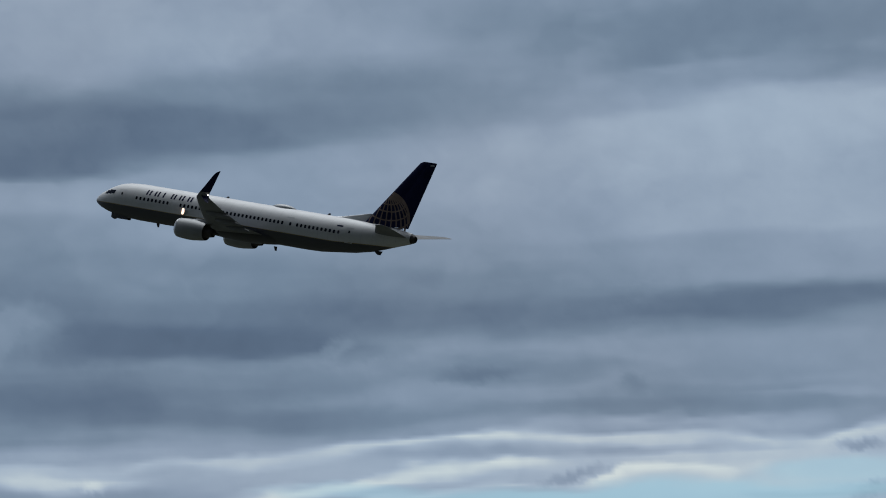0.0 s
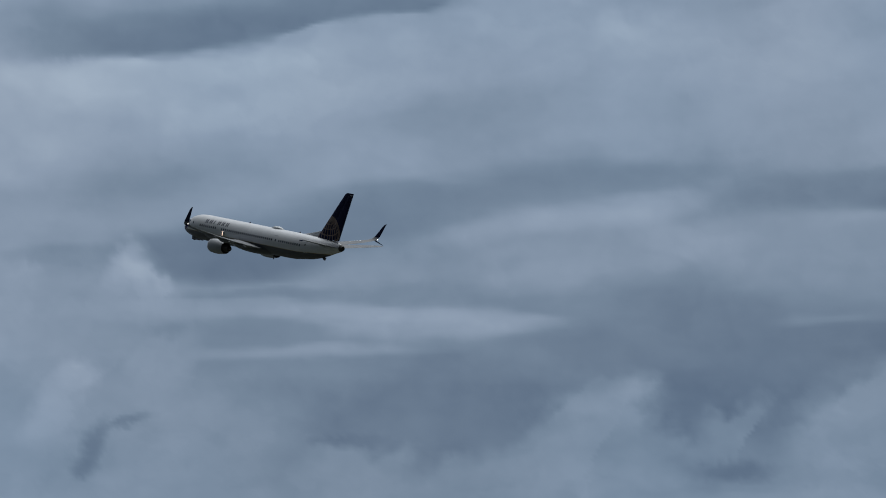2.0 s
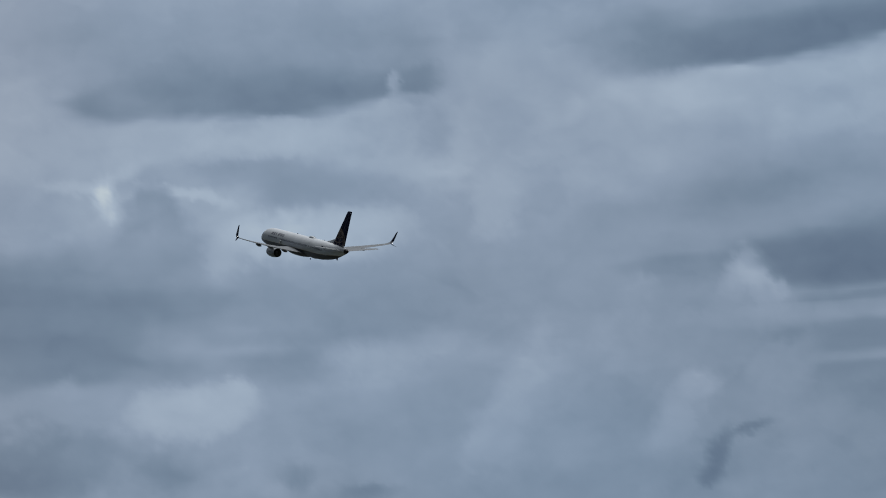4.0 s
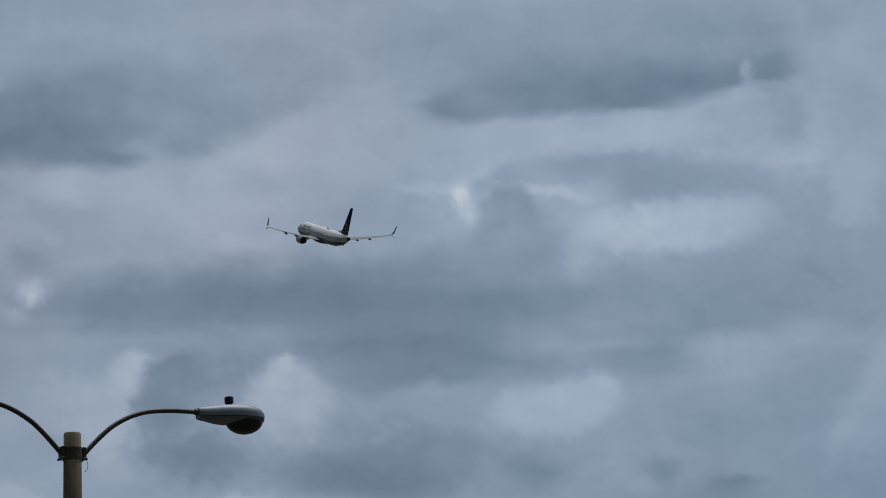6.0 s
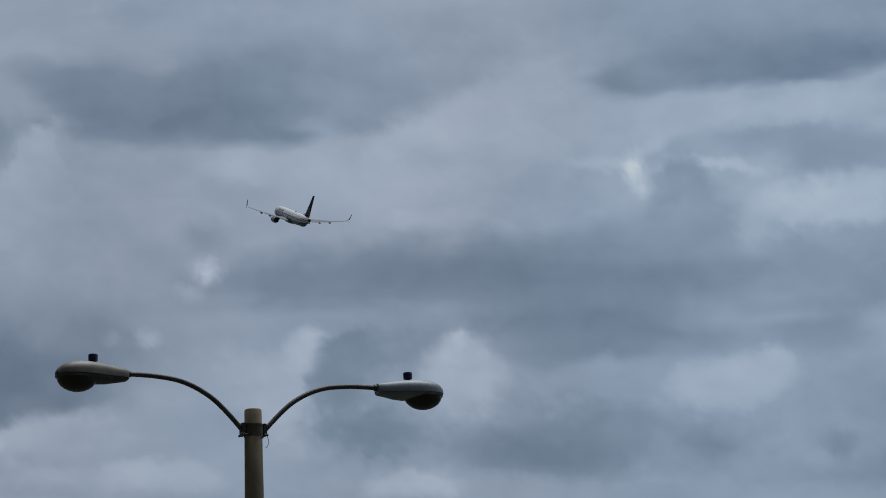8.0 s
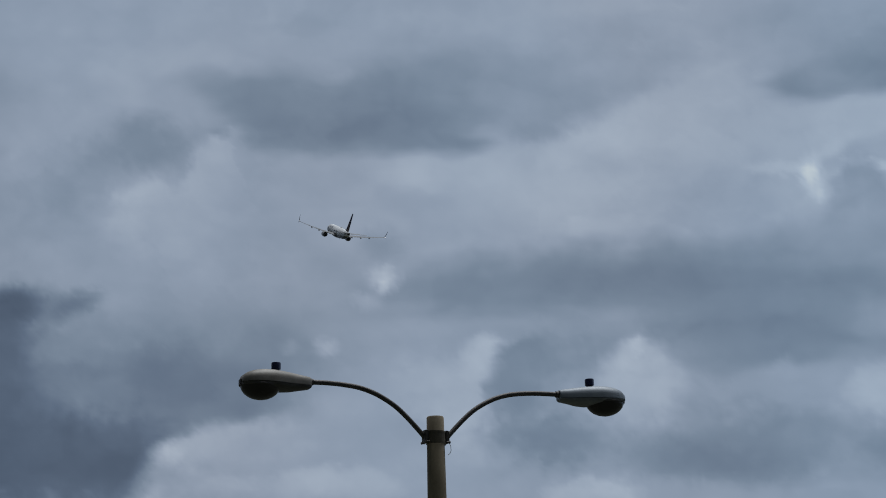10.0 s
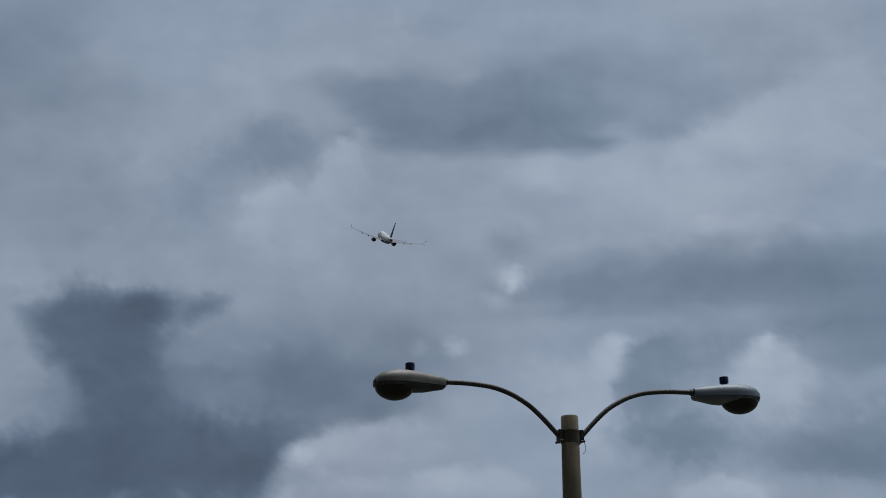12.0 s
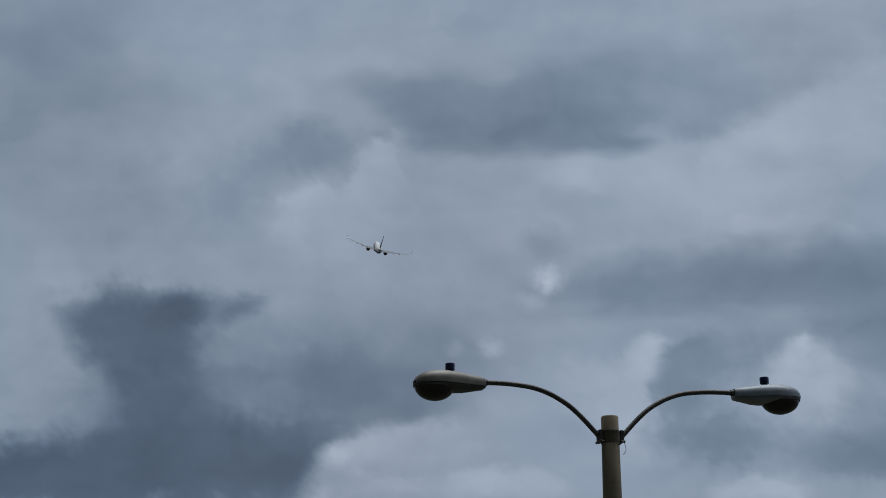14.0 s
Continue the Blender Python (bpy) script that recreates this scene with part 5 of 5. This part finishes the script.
        # leading-edge slat, a bright strip
        bm = bmesh.new()
        loft(bm, [foil((REF - wing_le(y) + 0.03, side * y, wing_z(y)), 0.42, 0.42 - 0.008 * y, (0, -side * 0.12, 1), 5) for y in (6.2, 9.0, 12.0, 16.2)])
        part("slat", bm, BARE, wing, "bare metal leading edge")
        # blended winglet with a split lower strake
        bm = bmesh.new()
        outline = ((16.6, wing_z(16.6), wing_le(16.6), wing_te(16.6) - wing_le(16.6), 0.12), (17.15, 1.50, 24.35, 1.50, 0.3), (17.50, 1.75, 24.75, 1.32, 0.9), (17.63, 2.00, 25.0, 1.22, 1.7),
                   (17.70, 2.20, 25.20, 1.15, 2.6), (17.83, 3.00, 25.85, 0.88, 6.0), (17.93, 3.75, 26.42, 0.62, 7.0), (17.98, 4.10, 26.78, 0.42, 7.0), (18.0, 4.28, 27.15, 0.16, 7.0))
        rings = [foil((REF - le - (0.35 if y > 17 else 0.0), side * y, z), chord, 0.10, (0, -side * lean, 1)) for y, z, le, chord, lean in outline]
        loft(bm, rings[:4])
        part("wing_tip", bm, WING, wing)
        bm = bmesh.new()
        loft(bm, rings[3:])
        tip = part("winglet", bm, NAVY, plane, "navy split-tip winglet")
        bm = bmesh.new()
        loft(bm, [foil((REF - le, side * y, z), chord, 0.09, (0, side * 0.6, 1)) for y, z, le, chord in ((17.30, 1.62, 25.30, 0.95), (17.75, 1.32, 25.90, 0.70), (18.10, 1.08, 26.40, 0.48), (18.30, 0.93, 26.85, 0.16))])
        part("strake", bm, NAVY, tip)
        bm = bmesh.new()
        bmesh.ops.create_icosphere(bm, subdivisions=2, radius=0.065)
        bmesh.ops.translate(bm, verts=bm.verts, vec=(REF - 26.35, side * 17.62, 1.72))
        part("position_light", bm, STROBE, tip, "lit white position light")

    # engines
    for side in (1, -1):
        y, z = side * 4.83, -2.0
        s = 14.7
        cowl = part("engine", lathe_x([(REF - s - 1.0, 0.80), (REF - s - 0.35, 0.80), (REF - s - 0.08, 0.86), (REF - s - 0.10, 0.98), (REF - s - 0.45, 1.06), (REF - s - 1.3, 1.12), (REF - s - 2.2, 1.10), (REF - s - 3.2, 0.98), (REF - s - 3.65, 0.90), (REF - s - 3.62, 0.86), (REF - s - 2.9, 0.86)], y, z, 40, True), COWL, plane, "grey nacelle of the %s engine" % side_name[side])
        part("inlet_lip", lathe_x([(REF - s - 0.30, 0.815), (REF - s - 0.06, 0.87), (REF - s, 0.93), (REF - s - 0.08, 1.0), (REF - s - 0.30, 1.045)], y, z, 40, True), BARE, cowl, "bare metal inlet lip")
        part("fan", lathe_x([(REF - s - 0.45, 0.03), (REF - s - 0.75, 0.22), (REF - s - 0.80, 0.79), (REF - s - 0.95, 0.79)], y, z, 32), DARK, cowl)
        part("fan_duct", lathe_x([(REF - s - 3.30, 0.865), (REF - s - 3.34, 0.855), (REF - s - 3.30, 0.30)], y, z, 32, True), DARK, cowl)
        part("core_nozzle", lathe_x([(REF - s - 2.9, 0.84), (REF - s - 3.0, 0.70), (REF - s - 3.9, 0.56), (REF - s - 4.55, 0.44), (REF - s - 4.50, 0.38), (REF - s - 4.2, 0.36)], y, z, 32), HOT, cowl, "heat-stained exhaust nozzle")
        part("exhaust_plug", lathe_x([(REF - s - 4.0, 0.28), (REF - s - 4.6, 0.24), (REF - s - 5.2, 0.05)], y, z, 24), HOT, cowl)
        bm = bmesh.new()
        loft(bm, [foil((REF - (s + 1.0 + 1.3 * k), y, z + 1.0 + 0.25 * k), 5.6 - 1.4 * k, 0.07, (0, 1, 0)) for k in (-0.35, 0.3, 1.0)])
        part("pylon", bm, COWL, cowl)
        bm = bmesh.new()
        loft(bm, [foil((REF - s - 0.9, y - side * 0.90, z + 0.62), 1.2, 0.05, (0, 1, 0.8)), foil((REF - s - 1.2, y - side * 1.22, z + 0.95), 0.8, 0.04, (0, 1, 0.8))])
        part("strake", bm, COWL, cowl)

    # fin with rudder, dorsal fillet and a lattice of gold arcs
    def fin_le(z):
        return 34.25 + (z - 1.5) * 0.772

    def fin_te(z):
        return 39.75 + (z - 1.5) * 0.290

    bm = bmesh.new()
    loft(bm, [foil((REF - fin_le(z), 0, z), (fin_te(z) - fin_le(z)) * 0.70, 0.165, (0, 1, 0)) for z in (1.2, 3.5, 6.5, 8.9)] + [foil((REF - fin_le(9.1) - 0.25, 0, 9.1), 1.0, 0.05, (0, 1, 0))])
    fin = part("fin", bm, NAVY, plane, "navy vertical tail")
    bm = bmesh.new()
    loft(bm, [foil((REF - (fin_le(z) + (fin_te(z) - fin_le(z)) * 0.42), 0, z), (fin_te(z) - fin_le(z)) * 0.58, 0.155, (0, 1, 0)) for z in (1.9, 3.5, 6.5, 8.95, 9.1)])
    part("rudder", bm, NAVY, fin)
    bm = bmesh.new()
    loft(bm, [foil((REF - s, 0, z), c, 0.05, (0, 1, 0)) for s, z, c in ((29.8, 1.75, 6.2), (31.9, 2.15, 4.0), (33.6, 2.52, 2.3), (34.9, 2.85, 0.9))])
    part("dorsal_fin", bm, WHITE, plane, "white dorsal fillet ahead of the tail")

    # globe: a disc with meridians and parallels, its pole leaning aft and towards the viewer
    cs, cz, cr = 36.9, 2.5, 2.95
    tip, lean = radians(27), radians(-2)

    def on_globe(la, lo):
        la, lo = radians(la), radians(lo)
        u = cr * math.cos(la) * math.sin(lo)
        v = cr * (math.sin(la) * math.cos(tip) - math.cos(la) * math.cos(lo) * math.sin(tip))
        if math.sin(la) * math.sin(tip) + math.cos(la) * math.cos(lo) * math.cos(tip) < 0.02:
            return None
        return cs + u * math.cos(lean) - v * math.sin(lean), cz + u * math.sin(lean) + v * math.cos(lean)

    def fin_point(s, z, side):
        chord = fin_te(z) - fin_le(z)
        x = (s - fin_le(z)) / chord
        if z < 1.55 or x < 0.02 or x > 0.985 or z > 8.9:
            return None
        t = 0.165 * 5 * 0.70 * chord
        u = min(max(x / 0.70, 0.0), 1.0)
        a = t * (0.2969 * math.sqrt(u) - 0.126 * u - 0.3516 * u * u + 0.2843 * u ** 3 - 0.1036 * u ** 4)
        v = min(max((x - 0.42) / 0.58, 0.0), 1.0)
        b = 0.155 * 5 * 0.58 * chord * (0.2969 * math.sqrt(v) - 0.126 * v - 0.3516 * v * v + 0.2843 * v ** 3 - 0.1036 * v ** 4)
        return Vector((REF - s, side * (max(a, b) + 0.022), z))

    def stripe(path, side, half):
        bm = bmesh.new()
        last = None
        for here, there in zip(path, path[1:]):
            if here is None or there is None:
                last = None
                continue
            (s0, z0), (s1, z1) = here, there
            d = Vector((s1 - s0, z1 - z0)).normalized()
            n = Vector((-d.y, d.x)) * half
            quad = [fin_point(s0 + n.x, z0 + n.y, side), fin_point(s0 - n.x, z0 - n.y, side), fin_point(s1 - n.x, z1 - n.y, side), fin_point(s1 + n.x, z1 + n.y, side)]
            if None in quad:
                last = None
                continue
            a = last if last else (bm.verts.new(quad[0]), bm.verts.new(quad[1]))
            b = (bm.verts.new(quad[3]), bm.verts.new(quad[2]))
            bm.faces.new((a[0], a[1], b[1], b[0]))
            last = b
        return bm

    for side in (1, -1):
        paths = []
        for lo in range(-176, 180, 14):
            paths.append(([on_globe(la, lo) for la in range(-40, 78, 4)], 0.075))
        for la in (-28, -10, 8, 26, 44, 60):
            paths.append(([on_globe(la, lo) for lo in range(-180, 181, 6)], 0.07))
        for la in (75, 80, 86):
            paths.append(([on_globe(la, lo) for lo in range(-180, 181, 10)], 0.15))
        paths.append(([(cs + cr * math.cos(radians(k)), cz + cr * math.sin(radians(k))) for k in range(-60, 181, 6)], 0.10))
        for p, half in paths:
            bm = stripe(p, side, half)
            if len(bm.faces):
                part("emblem_line", bm, GOLD, fin, "gold lattice line on the navy tail", smooth=False)
            else:
                bm.free()

    for side in (1, -1):
        part("marking", box(REF - 41.72, REF - 41.25, side * 0.075 - 0.01, side * 0.075 + 0.01, 8.72, 8.86), GREY, fin, "small pale mark at the fin tip", smooth=False)
    # tailplanes
    for side in (1, -1):
        bm = bmesh.new()
        loft(bm, [foil((REF - (36.3 + (y - 0.6) * 0.58), side * y, 0.95 + (y - 0.6) * 0.123), 3.9 - (y - 0.6) * 0.385, 0.10, (0, -side * 0.12, 1)) for y in (0.3, 1.2, 4.0, 6.9)] + [foil((REF - 40.4, side * 7.15, 1.75), 0.9, 0.06, (0, -side * 0.12, 1))])
        tail = part("tailplane", bm, WING, plane, "grey %s tailplane" % side_name[side])
        bm = bmesh.new()
        loft(bm, [foil((REF - (36.3 + (y - 0.6) * 0.58 + (3.9 - (y - 0.6) * 0.385) * 0.70), side * y, 0.94 + (y - 0.6) * 0.123), (3.9 - (y - 0.6) * 0.385) * 0.30 + 0.03, 0.17, (0, -side * 0.12, 1), 6) for y in (1.3, 4.0, 6.7)])
        part("elevator", bm, WING, tail)

    # antenna dome, blade aerials, tail skid, nose gear doors closing
    bm = bmesh.new()
    rings = []
    for i in range(11):
        k = i / 10
        r = math.sin(math.pi * (0.03 + 0.94 * k)) ** 0.6
        rings.append([(REF - (23.0 + 2.8 * k), 0.55 * r * math.cos(2 * math.pi * j / 20), 1.98 + 0.36 * r * math.sin(2 * math.pi * j / 20)) for j in range(20)])
    loft(bm, rings)
    part("antenna_dome", bm, GREY, plane, "grey antenna dome on the roof")
    for s, z, h in ((16.8, 1.98, 0.20), (29.8, 1.97, 0.22), (8.4, -1.98, -0.42), (23.9, -2.25, -0.45)):
        bm = bmesh.new()
        loft(bm, [foil((REF - s, 0, z - 0.02 * h), 0.45, 0.10, (0, 1, 0), 5), foil((REF - s - 0.22, 0, z + h), 0.24, 0.08, (0, 1, 0), 5)])
        part("blade_antenna", bm, DARK, plane)
    bm = bmesh.new()
    loft(bm, [foil((REF - 36.1, 0, -0.85), 1.2, 0.20, (0, 1, 0), 6), foil((REF - 36.7, 0, -1.28), 0.4, 0.25, (0, 1, 0), 6)])
    part("tail_skid", bm, DARK, plane)
    for side in (1, -1):
        part("gear_door", box(REF - 4.7, REF - 2.5, side * 0.34 - 0.02, side * 0.34 + 0.02, -2.18, -1.50, 0.015), BELLY, plane, "nose gear door still closing")
    part("nose_wheel", lathe_y(0.34, REF - 2.75, -1.98), RUBBER, plane, "black nose wheel folding away")
    # wing lamp: a flat lens in a hooded seat, turned a little forward
    seat = Matrix.Translation(on_body(12.95, -0.22, 1, 0.08)) @ Matrix.Rotation(radians(-29), 4, "Z")
    for name, r, y0, y1, mat, label in (("lamp_seat", 0.38, -0.40, 0.04, GREY, ""), ("wing_lamp", 0.35, 0.0, 0.05, LAMP_ON, "lit warm lamp in the body side")):
        bm = bmesh.new()
        loft(bm, [[seat @ Vector((q * r * math.cos(2 * math.pi * i / 20), y, q * r * math.sin(2 * math.pi * i / 20))) for i in range(20)] for q, y in ((1, y0), (1, y1 - 0.004), (0.97, y1))])
        part(name, bm, mat, plane, label)
    return plane


def lathe_y(r, x, z, half=0.16, seg=20):
    """A wheel on an axle along y."""
    bm = bmesh.new()
    loft(bm, [[(x + q * math.cos(2 * math.pi * i / seg), y, z + q * math.sin(2 * math.pi * i / seg)) for i in range(seg)] for y, q in ((-half, r * 0.75), (-half * 0.8, r * 0.95), (0, r), (half * 0.8, r * 0.95), (half, r * 0.75))])
    return bm


# ---- the street lamp: concrete pole with two curved arms ----
def street_lamp(x, y, top, turn):
    lamp = tagged(new("street_lamp"), "tan concrete street lamp with two curved steel arms standing on grass", "street lamp")
    lamp.matrix_world = pose(x, y, 0, 0, 0, turn)
    seg = 28

    def ring(r, z):
        return [(r * math.cos(2 * math.pi * i / seg), r * math.sin(2 * math.pi * i / seg), z) for i in range(seg)]

    bm = bmesh.new()
    loft(bm, [ring(0.0815 + 0.0105 * (top - z), z) for z in (0, 1.5, 3, 4.5, 5.5, top - 0.012)] + [ring(0.074, top)])
    pole = part("pole", bm, CONCRETE, lamp)
    bm = bmesh.new()
    loft(bm, [ring(0.19, 0.0), ring(0.19, 0.05), ring(0.165, 0.07)])
    part("base_plate", bm, STEEL, lamp)
    for z0, z1, r in ((-0.158, -0.142, 0.092), (-0.205, -0.158, 0.0895), (-0.262, -0.205, 0.092)):
        bm = bmesh.new()
        loft(bm, [ring(r, top + z0), ring(r, top + z1)])
        part("band", bm, BAND, lamp, "dark steel pole band")
    for side in (1, -1):
        part("bracket", box(side * 0.105 - 0.02, side * 0.105 + 0.02, -0.045, 0.045, top - 0.255, top - 0.135, 0.006), STEEL, lamp)
        for dy in (-0.06, 0.06):
            part("bolt", tube([(side * 0.085, dy, top - 0.248), (side * 0.120, dy, top - 0.248)], 0.009, 8), STEEL, lamp)
            part("nut", tube([(side * 0.112, dy, top - 0.248), (side * 0.124, dy, top - 0.248)], 0.013, 6), STEEL, lamp)
        lift = 0.003
        knots = [(0.098, -0.215), (0.17, -0.135), (0.275, -0.028), (0.39, 0.073), (0.51, 0.148), (0.63, 0.203), (0.76, 0.241), (0.90, 0.260), (1.06, 0.270), (1.28, 0.270)]
        pts = []
        for i in range(len(knots) - 1):
            p0, p1, p2, p3 = (Vector(knots[max(0, min(len(knots) - 1, i + d))]) for d in (-1, 0, 1, 2))
            for k in range(4):
                t = k / 4
                q = 0.5 * (2 * p1 + (p2 - p0) * t + (2 * p0 - 5 * p1 + 4 * p2 - p3) * t * t + (3 * p1 - p0 - 3 * p2 + p3) * t ** 3)
                pts.append((side * q.x, 0, top + q.y + lift * min(1, max(0, q.x - 0.2) / 0.4)))
        pts.append((side * 1.28, 0, top + 0.270 + lift))
        part("arm", tube(pts, 0.0235, 14), STEEL, lamp, "curved dark steel arm")

        # luminaire
        head = new("luminaire")
        head.parent = lamp
        head.matrix_local = pose(1.286 if side > 0 else -1.244, 0, top + 0.272 + lift, 0, 0, 0 if side > 0 else 180) @ pose(0, 0, 0, 0, -1.5, 0)
        tagged(head, "pale grey cobra-head luminaire with sky reflection in its colour" if side > 0 else "tan-grey cobra-head luminaire")
        n = 28
        stations = ((0.0, 0.058, 0.036, -0.058), (0.015, 0.070, 0.042, -0.070), (0.10, 0.085, 0.054, -0.086), (0.19, 0.112, 0.066, -0.104), (0.29, 0.145, 0.076, -0.110), (0.39, 0.168, 0.082, -0.102),
                    (0.48, 0.176, 0.078, -0.088), (0.56, 0.168, 0.064, -0.080), (0.62, 0.144, 0.042, -0.076), (0.66, 0.103, 0.012, -0.073), (0.676, 0.05, -0.025, -0.070))
        seam = -0.042

        def half_ring(u, w, zt, zb, upper):
            c = seam - 0.022 * u
            out = []
            for i in range(n // 2 + 1):
                a = math.pi * i / (n // 2)
                co, si = math.copysign(abs(math.cos(a)) ** 0.75, math.cos(a)), abs(math.sin(a)) ** 0.75
                out.append((u, w * co, c + (zt - c) * si) if upper else (u, w * co * 0.985, c - 0.004 - (c - zb) * si))
            return out

        bm = bmesh.new()
        loft(bm, [half_ring(*s, True) for s in stations])
        part("housing", bm, SKYLIT_HOUSING if side > 0 else TAN_HOUSING, head)
        bm = bmesh.new()
        loft(bm, [half_ring(*s, False) for s in stations])
        part("door", bm, GREY_DOOR if side > 0 else SHADED_DOOR, head, "lower door of the lamp head")
        bm = bmesh.new()
        for_r = [[(0.487 + 0.190 * c * math.cos(2 * math.pi * i / n), 0.166 * c * math.sin(2 * math.pi * i / n), -0.068 - 0.138 * s) for i in range(n)] for c, s in [(math.cos(a), math.sin(a)) for a in (0, 0.2, 0.4, 0.65, 0.9, 1.15, 1.4, 1.54)]]
        loft(bm, for_r)
        part("bowl", bm, BOWL, head, "dark smoky lamp bowl")
        bm = bmesh.new()
        loft(bm, [[(0.487 + (0.190 + d) * math.cos(2 * math.pi * i / n), (0.166 + d) * math.sin(2 * math.pi * i / n), z) for i in range(n)] for d, z in ((0.004, -0.060), (0.008, -0.066), (0.008, -0.080), (0.002, -0.084))])
        part("rim", bm, STEEL, head)
        part("latch", box(0.662, 0.688, -0.03, 0.03, -0.088, -0.025, 0.006), STEEL, head)
        bm = bmesh.new()
        loft(bm, [[(0.335 + r * math.cos(2 * math.pi * i / 20), r * math.sin(2 * math.pi * i / 20), z) for i in range(20)] for r, z in ((0.032, 0.06), (0.032, 0.092), (0.044, 0.094), (0.045, 0.146), (0.041, 0.156), (0.030, 0.159))])
        part("photocell", bm, CELL, head, "dark blue photocell")
        part("collar", tube([(-0.03, 0, -0.001), (0.012, 0, -0.001)], 0.031, 16), STEEL, head)
    # a loose wire loop under the band
    part("wire", tube([(0.118, -0.05, top - 0.255), (0.128, -0.06, top - 0.29), (0.130, -0.06, top - 0.325), (0.118, -0.06, top - 0.355), (0.100, -0.055, top - 0.37)], 0.003, 6), WIRE, lamp, "loose pale wire")
    return lamp


street_lamp(-3.116, 26.115, 6.305, 28.6)
jet = airliner()


# ---- what moves ----
def motions():
    walk(jet, [
        (0.0, pose(194.0, 225.3, 66.9, -4.5, -15.5, 107.9)),
        (0.4, pose(180.7, 260.4, 72.7, -4.3, -16.1, 108.2)),
        (0.7, pose(170.4, 286.6, 77.5, -4.4, -16.7, 108.2)),
        (1.0, pose(160.2, 312.7, 82.5, -4.0, -16.8, 108.5)),
        (1.5, pose(142.5, 356.1, 91.3, -3.7, -17.3, 109.1)),
        (2.0, pose(124.1, 399.1, 100.8, -3.6, -18.0, 109.7)),
        (2.5, pose(106.6, 441.5, 110.2, -3.3, -17.9, 109.9)),
        (3.0, pose(89.3, 483.7, 120.4, -3.7, -18.2, 110.6)),
        (3.5, pose(70.2, 526.5, 130.0, -3.8, -18.7, 110.8)),
        (4.0, pose(54.0, 568.6, 141.0, -2.9, -19.2, 110.7)),
        (4.2, pose(46.3, 585.4, 145.4, -2.3, -19.4, 110.7)),
        (6.5, pose(-38.5, 776.8, 196.2, 1.4, -19.7, 111.6)),
        (7.0, pose(-56.6, 819.5, 206.8, 2.8, -20.0, 112.1)),
        (7.5, pose(-74.9, 862.3, 218.4, 4.2, -19.9, 111.6)),
        (8.0, pose(-92.8, 905.7, 229.1, 5.2, -19.9, 111.8)),
        (8.5, pose(-110.7, 949.5, 240.0, 6.1, -19.6, 111.5)),
        (11.0, pose(-196.7, 1173.3, 295.7, 11.0, -18.6, 108.3)),
        (11.5, pose(-213.1, 1219.1, 307.2, 11.7, -18.7, 108.3)),
        (12.0, pose(-229.2, 1265.3, 318.6, 12.3, -18.8, 107.4)),
        (12.5, pose(-244.5, 1312.0, 329.5, 13.0, -19.1, 106.6)),
        (13.0, pose(-259.6, 1358.9, 340.6, 13.7, -19.3, 105.8)),
        (13.5, pose(-273.8, 1406.1, 351.5, 14.4, -19.5, 104.8)),
        (14.0, pose(-287.1, 1453.6, 362.1, 15.2, -19.8, 103.5)),
    ])


motions()
